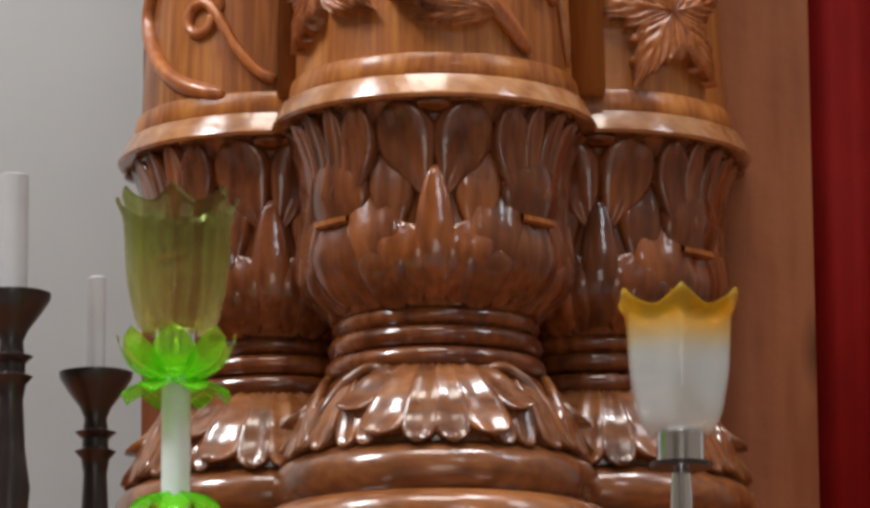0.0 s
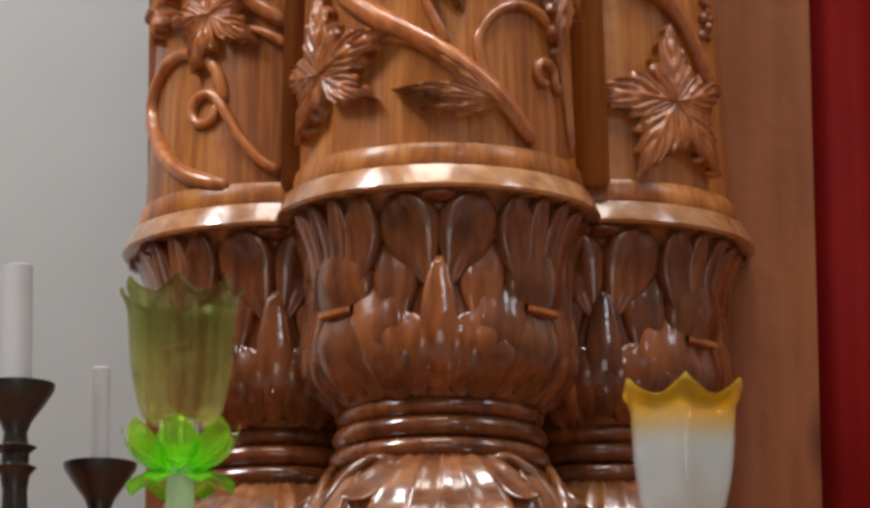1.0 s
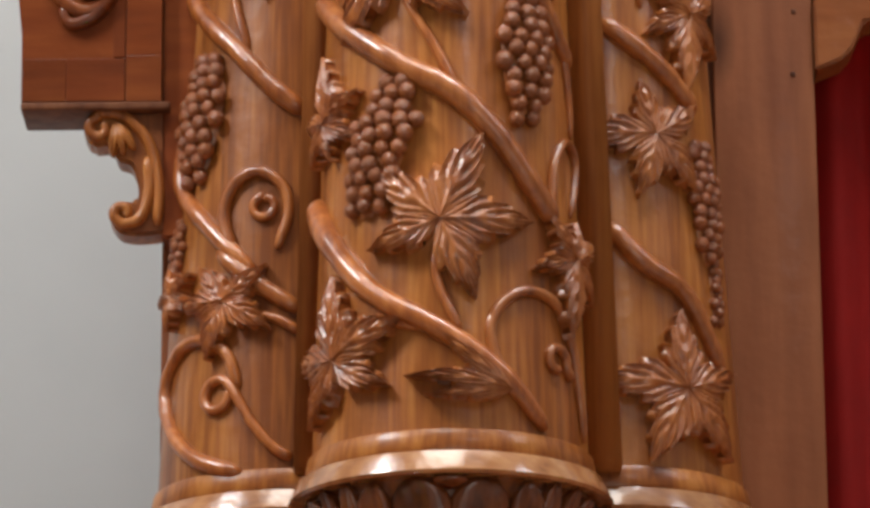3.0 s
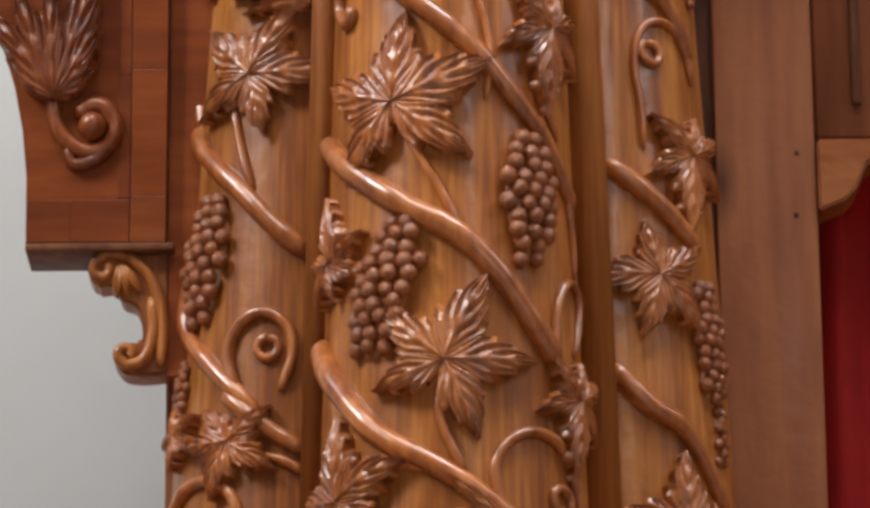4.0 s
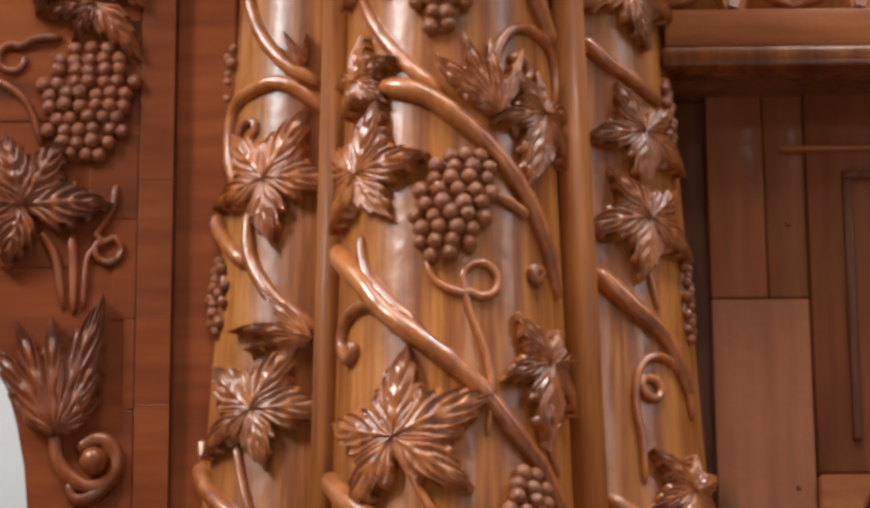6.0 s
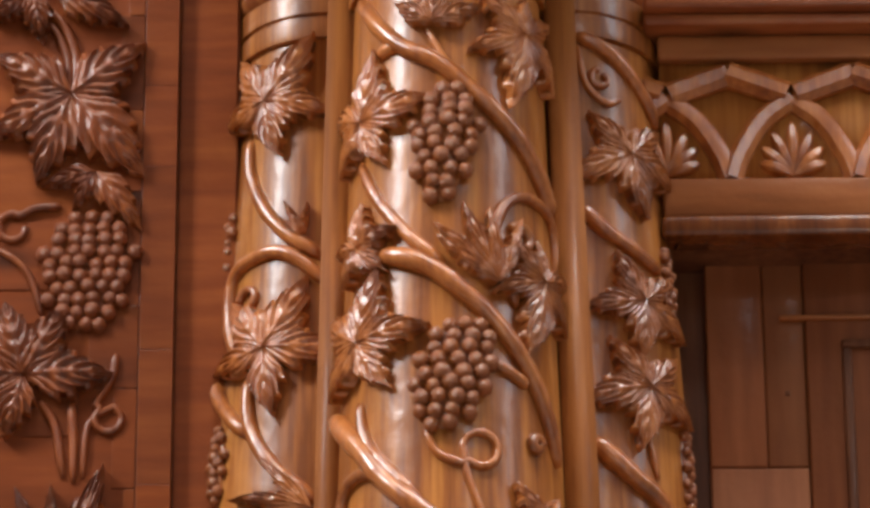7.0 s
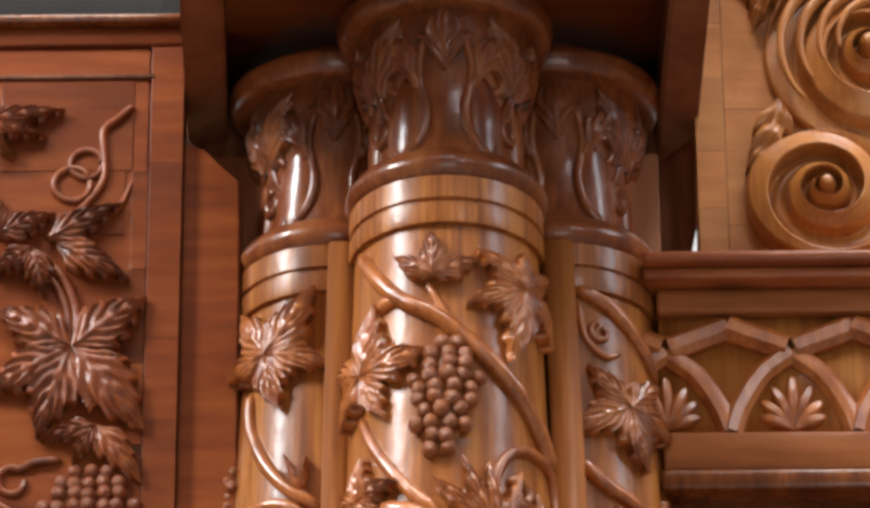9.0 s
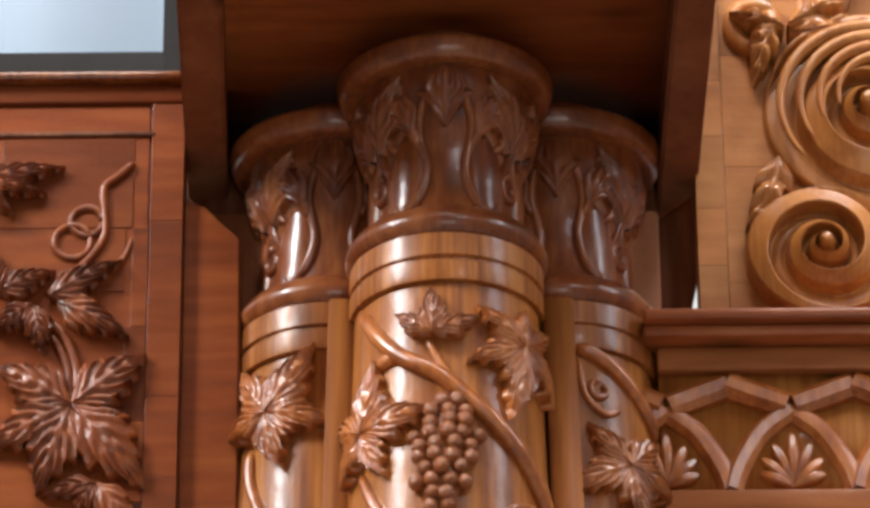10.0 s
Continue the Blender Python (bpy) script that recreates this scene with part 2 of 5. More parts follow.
def lathe(pairs, cx, cy, steps=72, a0=-180, a1=180, wave=None):
    """Turns a profile of (radius, z) about an upright axis."""
    full = a1 - a0 >= 360
    rows = []
    for r, z in pairs:
        row = []
        for i in range(steps + (0 if full else 1)):
            a = radians(a0 + (a1 - a0) * i / steps)
            q = r * (wave(a, z) if wave else 1)
            row.append((cx + q * math.sin(a), cy - q * math.cos(a), z))
        rows.append(row)
    bm = grid(rows, full)
    if full:
        for row in (0, -1):
            bm.verts.ensure_lookup_table()
            n = steps
            vs = bm.verts[:n] if row == 0 else bm.verts[len(bm.verts) - n:]
            if pairs[row][0] > 1e-4:
                bm.faces.new(vs)
    bmesh.ops.recalc_face_normals(bm, faces=bm.faces)
    return sharp(bm, 42)


# Surfaces that carve work lies on. at(s, z, h): the place h above the surface; step: metres to units of s.
class Round:
    def __init__(self, axis, radius):
        self.axis, self.radius = axis, radius

    def at(self, s, z, h=0.0):
        cx, cy = self.axis(z)
        r, a = self.radius(z) + h, radians(s)
        return Vector((cx + r * math.sin(a), cy - r * math.cos(a), z))

    def out(self, s, z):
        a = radians(s)
        return Vector((math.sin(a), -math.cos(a), 0))

    def step(self, z):
        return math.degrees(1 / self.radius(z))


class Flat:
    def __init__(self, y):
        self.y = y

    def at(self, s, z, h=0.0):
        return Vector((s, self.y - h, z))

    def out(self, s, z):
        return Vector((0, -1, 0))

    def step(self, z):
        return 1.0


def stem(surf, pts, r0, r1, lift=0.35, sides=10, knots=0.0):
    """A carved stalk that lies on a surface, tapering from r0 to r1."""
    line = smooth_line(pts)
    n = len(line)
    centre = [surf.at(s, z, 0) for s, z in line]
    rows = []
    for i, (s, z) in enumerate(line):
        k = i / (n - 1)
        r = r0 + (r1 - r0) * k
        r *= 1 + knots * math.sin(i * 1.7) * math.sin(i * 0.6)
        end = min(i, n - 1 - i)
        r *= (0.45, 0.8, 0.95)[end] if end < 3 else 1
        t = (centre[min(i + 1, n - 1)] - centre[max(i - 1, 0)]).normalized()
        o = surf.out(s, z)
        side = t.cross(o).normalized()
        c = centre[i] + o * (lift * r)
        rows.append([c + o * (r * 1.05 * math.cos(a)) + side * (r * math.sin(a)) for a in (2 * math.pi * j / sides for j in range(sides))])
    bm = grid(rows, True)
    bm.verts.ensure_lookup_table()
    bm.faces.new(bm.verts[:sides])
    bm.faces.new(bm.verts[len(bm.verts) - sides:])
    bmesh.ops.recalc_face_normals(bm, faces=bm.faces)
    return bm


def curl(surf, centre, r, a0, a1, shrink=0.5, n=9):
    """Points of a spiral on a surface; angles in degrees from the right, upwards."""
    s, z = centre
    k = surf.step(z)
    out = []
    for i in range(n):
        t = i / (n - 1)
        a, q = radians(a0 + (a1 - a0) * t), r * (1 + (shrink - 1) * t)
        out.append((s + q * math.cos(a) * k, z + q * math.sin(a)))
    return out


LOBES = ((90, 1.0, 33), (20, 0.95, 34), (160, 0.95, 34), (-50, 0.86, 33), (230, 0.86, 33))
LOBES_LONG = ((90, 1.05, 30), (28, 0.78, 30), (152, 0.78, 30), (-35, 0.74, 30), (215, 0.74, 30), (-88, 0.55, 28))


def lobe(surf, place, length, width, turn, height, teeth=4, sweep=0.55, bend=0.0, base=0.80, droop=0.25, wedge=37, rng=None):
    """One pointed lobe of a carved leaf: a midrib, gouged flutes running out to forward teeth, and a wall down to the ground.

    turn is measured anticlockwise from upright, bend curves the midrib sideways."""
    s0, z0 = place
    k = surf.step(z0)
    n, m = 8 * teeth + 10, 18
    rows = []
    wob = rng.uniform(0, 1) if rng else 0.3
    for j in range(n + 1):
        t = j / n
        plan = 1.0 if t < 0.40 else max(0.0, 1 - ((t - 0.40) / 0.60) ** 1.35)
        most = length * (0.02 + t * math.tan(radians(wedge)))
        ang = radians(turn + bend * t)
        ca, sa = math.cos(ang), math.sin(ang)
        row = []
        for i in range(m + 3):
            q = max(-1.0, min(1.0, (i - 1) / m * 2 - 1))
            e = abs(q)
            ph = (t - sweep * e) * teeth + wob * 0.3
            saw = ph - math.floor(ph)
            side = min(most, width * 0.5 * plan) * (1 - e * 0.46 * (1 - saw ** 0.8) * min(1, max(0, t - 0.2) * 4))
            reach = length * (t + 0.10 * e * plan * saw * (1 - t) * min(1, t * 3))
            u, v = q * side, reach
            x, y = u * ca - v * sa, u * sa + v * ca
            flute = 1 - abs(2 * saw ** 0.8 - 1) ** 1.2
            arch = base + (1 - base) * math.sin(math.pi * min(1.0, 0.15 + 0.75 * t))
            h = height * (arch * (1 - 0.16 * e) - droop * max(0, t - 0.6) / 0.4 * 0.6
                          + 0.40 * (flute - 0.6) * min(1, e * 5) * min(1, t * 2.5) * min(1, (1 - t) * 6)
                          + 0.10 * math.exp(-(q * 9) ** 2) - 0.10 * math.exp(-((e - 0.17) * 11) ** 2))
            h = max(h, height * 0.2)
            if i in (0, m + 2):
                h = -0.006
                x, y = x * 0.99, y * 0.99
            row.append(surf.at(s0 + x * k, z0 + y, h))
        rows.append(row)
    rows.append([surf.at(*_under(surf, place, length, turn + bend), -0.006) for _ in range(m + 3)])
    bm = grid(rows)
    bmesh.ops.recalc_face_normals(bm, faces=bm.faces)
    return bm


def _under(surf, place, length, turn):
    a = radians(turn)
    return place[0] - math.sin(a) * length * surf.step(place[1]), place[1] + math.cos(a) * length


def vine_leaf(surf, place, size, turn=0, height=0.012, lobes=LOBES, sx=1.0, seed=0, teeth=4):
    """A carved vine leaf: pointed toothed lobes that meet at the stalk."""
    rng = random.Random(seed)
    bms = []
    for a, l, w in lobes:
        a += rng.uniform(-5, 5)
        l *= rng.uniform(0.94, 1.10)
        bms.append(lobe(surf, place, size * l, 2.0 * size * l * math.tan(radians(w)) * 0.43 * sx, a - 90 + turn,
                        height * rng.uniform(0.92, 1.08), teeth, bend=rng.uniform(-9, 9), wedge=w * 1.12, rng=rng))
    return merge(*bms)


def petal(surf, place, length, width, turn=0, h0=0.004, h1=0.012, tip=0.5, groove=0.35, curlout=0.0, blunt=0.6, flat=2.0, dish=4.0):
    """A carved petal or blade that starts at place and runs upwards (turned anticlockwise), rounded over, with a channel down its middle."""
    s0, z0 = place
    ct, st = math.cos(radians(turn)), math.sin(radians(turn))
    n, m = 14, 12
    rows = []
    for j in range(n + 1):
        t = j / n
        wide = width * 0.5 * max(0.02, (math.sin(math.pi * min(1, t * 0.92 + 0.06) ** tip)) ** blunt)
        if tip == 0:
            wide = width * 0.5 * (0.66 + 0.34 * min(1, t / 0.6)) * (math.sqrt(max(0.002, 1 - ((t - 0.66) / 0.345) ** 2)) if t > 0.66 else math.sqrt(min(1, 0.25 + t / 0.16)))
        row = []
        for i in range(m + 3):
            q = max(-1.0, min(1.0, (i - 1) / m * 2 - 1))
            u, v = q * wide, length * t
            body = (1 - abs(q) ** flat) ** 0.5 if abs(q) < 1 else 0.0
            h = h0 + (h1 - h0) * math.sin(math.pi * min(1, t * 0.9 + 0.05)) * body
            h -= groove * (h1 - h0) * math.exp(-(q * dish) ** 2)
            h += curlout * max(0, t - 0.55) ** 2 * 5
            if i in (0, m + 2):
                h = -0.006
            x, y = u * ct - v * st, u * st + v * ct
            z = z0 + y
            row.append(surf.at(s0 + x * surf.step(z0), z, h))
        rows.append(row)
    end = _under(surf, place, length, turn)
    rows.append([surf.at(*end, -0.006) for _ in range(m + 3)])
    bm = grid(rows)
    bmesh.ops.recalc_face_normals(bm, faces=bm.faces)
    return bm


def merge(*bms):
    """Several carved forms of one part in one mesh."""
    me = bpy.data.meshes.new("joined")
    out = bmesh.new()
    for b in bms:
        b.to_mesh(me)
        out.from_mesh(me)
        b.free()
    bpy.data.meshes.remove(me)
    return out


def berry_mesh(mat):
    bm = bmesh.new()
    bmesh.ops.create_icosphere(bm, subdivisions=2, radius=1.0)
    me = bpy.data.meshes.new("grape")
    bm.to_mesh(me)
    bm.free()
    me.materials.append(mat)
    me.polygons.foreach_set("use_smooth", [True] * len(me.polygons))
    return me


GRAPE_WOOD = wood("grape_teak", (0.15, 0.036, 0.008), (0.25, 0.066, 0.014), (0.33, 0.100, 0.025), 0.25, 0.45, (40, 40, 20))
BERRY = berry_mesh(GRAPE_WOOD)


def grape_bunch(surf, top, width, height, slant, parent, r=0.0098, seed=0, bulge=0.016, mesh=None, mat=TEAK_CARVED):
    """A hanging bunch: a carved mound and its grapes, each a piece of its own."""
    rng = random.Random(seed)
    s0, z0 = top
    k = surf.step(z0)

    def half(t):
        return width * 0.5 * (0.62 + 0.9 * t if t < 0.25 else 0.86 + 0.14 * math.cos((t - 0.25) * 3) if t < 0.5 else 0.97 * math.sqrt(max(0.04, 1 - ((t - 0.42) / 0.60) ** 2)))

    rows = []
    for j in range(13):
        t = j / 12
        w = half(t) * 0.86
        row = []
        for i in range(11):
            q = i / 5 - 1
            h = bulge * 0.7 * math.sqrt(max(0, 1 - q * q)) * math.sin(math.pi * (0.12 + 0.8 * t)) - (0.004 if abs(q) == 1 else 0)
            row.append(surf.at(s0 + (q * w + slant * t * height) * k, z0 - t * height, h))
        rows.append(row)
    bm = grid(rows)
    bmesh.ops.recalc_face_normals(bm, faces=bm.faces)
    bunch = part("bunch_core", bm, mat, parent, "carved core under round grapes")
    pitch = r * 1.82
    z, odd = 0.0, 0
    while z < height:
        t = z / height
        w = half(t)
        count = max(1, int(2 * w / pitch))
        for i in range(count + odd % 2):
            u = (i - (count + odd % 2 - 1) / 2) * pitch
            if abs(u) > w:
                continue
            q = min(1, abs(u) / max(w, 1e-4))
            u += rng.uniform(-1, 1) * r * 0.22
            v = z + rng.uniform(-1, 1) * r * 0.22
            h = bulge * math.sqrt(1 - 0.8 * q * q) * math.sin(math.pi * (0.16 + 0.74 * t)) + rng.uniform(-0.001, 0.0015)
            size = r * rng.uniform(0.93, 1.1)
            place = surf.at(s0 + (u + slant * v) * k, z0 - v, h)
            part("grape", mesh or BERRY, None, bunch, at=Matrix.Translation(place) @ Matrix.Diagonal((size, size, size * 1.06, 1)))
        z += pitch * 0.86
        odd += 1
    return bunch


# ---------------------------------------------------------------- the room
def structure(name, bm, mat, label, category):
    ob = part(name, bm, mat, None, smooth=False)
    return tagged(ob, label, category, kind="structure")


# Unseen floor, its colour lightened to throw light upward.
structure("floor", box(-4.2, 4.2, -4.2, 7.0, -0.1, 0.0, 0), STONE, "grey stone floor of the hall", "floor")
structure("ceiling", box(-4.2, 4.2, -4.2, 7.0, 8.5, 8.6, 0), HALL, "unseen plain ochre plaster ceiling, darkened to limit bounce light", "ceiling")
structure("wall_south", box(-4.2, 4.2, -4.2, -4.0, 0, 8.5, 0), HALL, "unseen ochre plaster end wall, darkened to limit bounce light", "wall")
structure("wall_west", box(-4.2, -4.0, -4.0, 6.0, 0, 8.5, 0), HALL, "unseen ochre plaster side wall, darkened to limit bounce light", "wall")
structure("wall_east", box(4.0, 4.2, -4.0, 6.0, 0, 8.5, 0), HALL, "unseen ochre plaster side wall, darkened to limit bounce light", "wall")


def lamp_frame(name, label, category, axis, wall, u0, u1, z0, z1):
    """Four painted bars and a sill round an added lamp; the wall stays solid."""
    ob = thing(name, (wall if axis == "x" else (u0 + u1) / 2, (u0 + u1) / 2 if axis == "x" else wall, z0), label, category, kind="structure")
    d = 0.06 if wall < 0 else -0.06
    a, b = sorted((wall, wall + d))
    for p, q, r_, t_ in ((u0 - 0.08, u0, z0, z1), (u1, u1 + 0.08, z0, z1), (u0 - 0.08, u1 + 0.08, z1, z1 + 0.08), (u0 - 0.12, u1 + 0.12, z0 - 0.06, z0)):
        part("frame_bar", box(a, b, p, q, r_, t_) if axis == "x" else box(p, q, a, b, r_, t_), PAINT_DARK, ob)


# Unseen frames, added only to go with the lamps.
lamp_frame("lamp_frame_west", "tall painted frame added round the west lamp", "window", "x", -4.0, 2.05, 3.15, 4.85, 7.75)
lamp_frame("lamp_frame_east", "narrow painted frame added round the east lamp", "window", "x", 4.0, 2.2, 3.2, 4.2, 7.6)
lamp_frame("lamp_frame_low", "wide painted frame added round the low fill lamp", "door", "y", -4.0, -0.9, 1.7, 0.12, 3.1)
lamp_frame("lamp_frame_high", "square painted frame added round the high fill lamp", "window", "y", -4.0, 2.05, 3.25, 6.35, 7.85)
WY = 5.75
WX1, WZ0 = -0.422, 4.990
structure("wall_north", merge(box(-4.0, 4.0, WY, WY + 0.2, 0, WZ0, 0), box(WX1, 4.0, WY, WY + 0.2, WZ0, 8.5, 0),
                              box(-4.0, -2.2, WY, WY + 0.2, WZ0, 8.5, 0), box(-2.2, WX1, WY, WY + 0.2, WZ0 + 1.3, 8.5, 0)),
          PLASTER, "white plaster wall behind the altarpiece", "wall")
window = thing("window_1", (-1.3, WY, WZ0), "dark-framed high window with pale blue daylight", "window", kind="structure")
part("frame", merge(box(-2.2, WX1, WY - 0.02, WY + 0.1, WZ0 - 0.07, WZ0 + 0.0), box(WX1 - 0.004, WX1 + 0.05, WY - 0.02, WY + 0.1, WZ0 - 0.07, WZ0 + 1.3)), PAINT_DARK, window)
part("pane", box(-2.2, WX1, WY + 0.12, WY + 0.13, WZ0, WZ0 + 1.3, 0), SKY_PANE, window, "bright hazy daylight pane")

# ---------------------------------------------------------------- clustered column
AY, DB, Z0, Z1 = 4.75, 0.175, 2.664, 3.988


def kz(z):
    return (z - Z0) / (Z1 - Z0)


def shaft_r(z):
    return 0.152 - 0.040 * kz(z)


def axis_of(side):
    return lambda z: (side * (0.181 - 0.036 * max(0.0, kz(z))), AY + (DB if side else 0))


SIDES = {"C": 0, "L": -1, "R": 1}
SHAFT = {k: Round(axis_of(s), shaft_r) for k, s in SIDES.items()}
column = thing("clustered_column", (0, AY, 1.95), "carved varnished teak triple column with climbing grape vine", "column")

BASE_BOTTOM = 1.95
# profile of the foot, up to the neck rings
foot = [(0.215, BASE_BOTTOM), (0.215, 2.10), (0.205, 2.125)]
torus_low = [(0.17, 2.118), (0.192, 2.124), (0.201, 2.146), (0.196, 2.170), (0.178, 2.182)]
torus_mid = [(0.150, 2.180), (0.168, 2.184), (0.178, 2.202), (0.174, 2.222), (0.155, 2.236)]
LEAF_Z0, LEAF_Z1 = 2.232, 2.3270
band = [(0.150, LEAF_Z0), (0.150, LEAF_Z0 + 0.02), (0.140, LEAF_Z0 + 0.05), (0.122, LEAF_Z1 - 0.015), (0.108, LEAF_Z1)]
RING_Z = (2.3336, 2.3576, 2.3797)
BELL_Z0, LIP_Z = 2.3941, 2.6052
COL_Z = 2.6289
TOP_Z = 2.6558
bell = [(0.100, BELL_Z0 - 0.02), (0.112, BELL_Z0), (0.128, BELL_Z0 + 0.02), (0.138, BELL_Z0 + 0.05), (0.136, BELL_Z0 + 0.10),
        (0.134, BELL_Z0 + 0.15), (0.140, LIP_Z - 0.035), (0.155, LIP_Z - 0.008), (0.165, LIP_Z + 0.002)]
bell_line = profile(bell)


def interp(line):
    zs, rs = [z for _, z in line], [r for r, _ in line]
    return lambda z: float(np.interp(z, zs, rs))


BELL = {k: Round(axis_of(s), interp(bell_line)) for k, s in SIDES.items()}
BAND = {k: Round(axis_of(s), interp(band)) for k, s in SIDES.items()}
CAP_Z0 = 4.0992
CAP_Z1 = 4.3051
cap = [(0.098, CAP_Z0 - 0.01), (0.092, CAP_Z0 + 0.015), (0.086, CAP_Z0 + 0.05), (0.088, CAP_Z0 + 0.10), (0.098, CAP_Z0 + 0.14), (0.108, CAP_Z1 - 0.02), (0.106, CAP_Z1 + 0.01)]
cap_line = profile(cap)
CAP = {k: Round(axis_of(s), interp(cap_line)) for k, s in SIDES.items()}
RIB_Z = 4.0054
GROOVE_Z = 4.0323
COLLAR_Z = 4.0655

for key, side in SIDES.items():
    cx, cy = axis_of(side)(0)
    # shaft, tapering and leaning in with its axis
    rows = []
    for i in range(31):
        z = TOP_Z - 0.02 + (RIB_Z + 0.02 - TOP_Z + 0.02) * i / 30
        ax, ay = axis_of(side)(z)
        rows.append([(ax + shaft_r(z) * math.sin(a), ay - shaft_r(z) * math.cos(a), z) for a in (2 * math.pi * j / 72 for j in range(72))])
    part("shaft", grid(rows, True), TEAK, column, "smooth tapering varnished shaft")
    part("plinth", lathe(foot, cx, cy), TEAK_BASE, column)
    part("base_moulding", lathe(profile(torus_low), cx, cy), TEAK_BASE, column)
    part("base_moulding", lathe(profile(torus_mid), cx, cy), TEAK_BASE, column)
    # Core darker than the petals over it: shade put into the gaps.
    part("leaf_band_core", lathe(profile(band), cx, cy), TEAK_RED, column)
    for i, z in enumerate(RING_Z):
        r = (0.119, 0.116, 0.112)[i]
        ring = [(0.085, z - 0.0115), (r - 0.008, z - 0.011), (r, z - 0.004), (r + 0.001, z + 0.003), (r - 0.006, z + 0.0105), (0.085, z + 0.0115)]
        part("neck_ring", lathe(profile(ring, 3), cx, cy), TEAK_RED, column, "dark polished turned ring")
    part("capital_bell", lathe(bell_line, cx, cy), TEAK_RED, column, "dark red carved bell")
    lip = [(0.150, LIP_Z - 0.004), (0.176, LIP_Z - 0.0035), (0.179, LIP_Z), (0.178, LIP_Z + 0.003), (0.1685, COL_Z - 0.001), (0.150, COL_Z + 0.0005)]
    part("collar", lathe(lip, cx, cy), COLLAR, column, "flared collar under the shaft, paled for its highlight")
    step = [(0.150, COL_Z), (0.1600, COL_Z + 0.001), (0.1615, COL_Z + 0.004), (0.1575, TOP_Z - 0.003), (0.1560, TOP_Z - 0.001), (0.150, TOP_Z)]
    part("collar_band", lathe(step, cx, cy), TEAK, column)
    # upper end of the shaft: band, groove, torus, capital and abacus
    cx, cy = axis_of(side)(CAP_Z0)
    shift = axis_of(side)(RIB_Z)[0]
    top_band = [(0.105, RIB_Z - 0.004), (0.118, RIB_Z - 0.003), (0.119, RIB_Z + 0.002), (0.1185, GROOVE_Z - 0.004), (0.1145, GROOVE_Z - 0.002), (0.1145, GROOVE_Z + 0.002), (0.1185, GROOVE_Z + 0.004), (0.118, COLLAR_Z), (0.105, COLLAR_Z + 0.004)]
    part("upper_band", lathe(top_band, shift, cy), TEAK, column, "grooved band at the top of the shaft")
    roll = [(0.100, COLLAR_Z), (0.115, COLLAR_Z + 0.002), (0.123, COLLAR_Z + 0.014), (0.122, COLLAR_Z + 0.026), (0.110, CAP_Z0 + 0.008), (0.095, CAP_Z0 + 0.014)]
    part("torus", lathe(profile(roll), cx, cy), CAPITAL, column)
    part("upper_bell", lathe(cap_line, cx, cy), CAPITAL, column, "dark red waisted capital")
    abacus = [(0.100, CAP_Z1 - 0.002), (0.124, CAP_Z1 + 0.002), (0.133, CAP_Z1 + 0.016), (0.132, CAP_Z1 + 0.030), (0.104, CAP_Z1 + 0.042), (0.070, CAP_Z1 + 0.046), (0.066, CAP_Z1 + 0.075)]
    part("abacus", lathe(profile(abacus), cx, cy), CAPITAL, column)

# flat fillets that run up where the shafts meet
for s in (-1, 1):
    bm = bmesh.new()
    vs = []
    low, high = ((-0.148, -0.169), (-0.115, -0.140)) if s < 0 else ((0.158, 0.185), (0.123, 0.150))
    for z, xa, xb in ((TOP_Z - 0.01, abs(low[0]) - 0.008, abs(low[1]) + 0.004), (RIB_Z + 0.03, abs(high[0]) - 0.007, abs(high[1]) + 0.003)):
        for x, y in ((xa, AY - 0.010), (xb, AY - 0.010), (xb, AY + 0.2), (xa, AY + 0.2)):
            vs.append(bm.verts.new((s * x, y, z)))
    for a, b, c, d in ((0, 1, 2, 3), (4, 5, 6, 7), (0, 1, 5, 4), (1, 2, 6, 5), (2, 3, 7, 6), (3, 0, 4, 7)):
        bm.faces.new([vs[i] for i in (a, b, c, d)])
    bmesh.ops.recalc_face_normals(bm, faces=bm.faces)
    bmesh.ops.bevel(bm, geom=bm.edges[:], offset=0.0025, segments=2, affect="EDGES")
    part("fillet", sharp(bm, 12), FILLET, column, "flat upright fillet between shafts")


# vine work on the shafts
def vine(key, pts, r0, r1=None, **kw):
    part("vine_stem", stem(SHAFT[key], pts, r0 * 1.14, (r1 or r0) * 1.10, knots=0.06, **kw), TEAK_CARVED, column)


def tendril(key, pts, r0=0.0052, r1=0.004):
    part("tendril", stem(SHAFT[key], pts, r0, r1, 0.5, 8), TEAK_CARVED, column)


def leaf(key, place, px, turn=0, lobes=LOBES, seed=0, **kw):
    part("vine_leaf", vine_leaf(SHAFT[key], place, px * 1.16, turn, 0.019, lobes, seed=seed, **kw), TEAK_CARVED, column)


C, L, R = SHAFT["C"], SHAFT["L"], SHAFT["R"]
# middle shaft
vine("C", [(-80.1, 2.946), (-57.6, 2.879), (-31.3, 2.811), (-1.8, 2.762), (21.2, 2.719), (41.5, 2.662)], 0.0135, 0.0085)
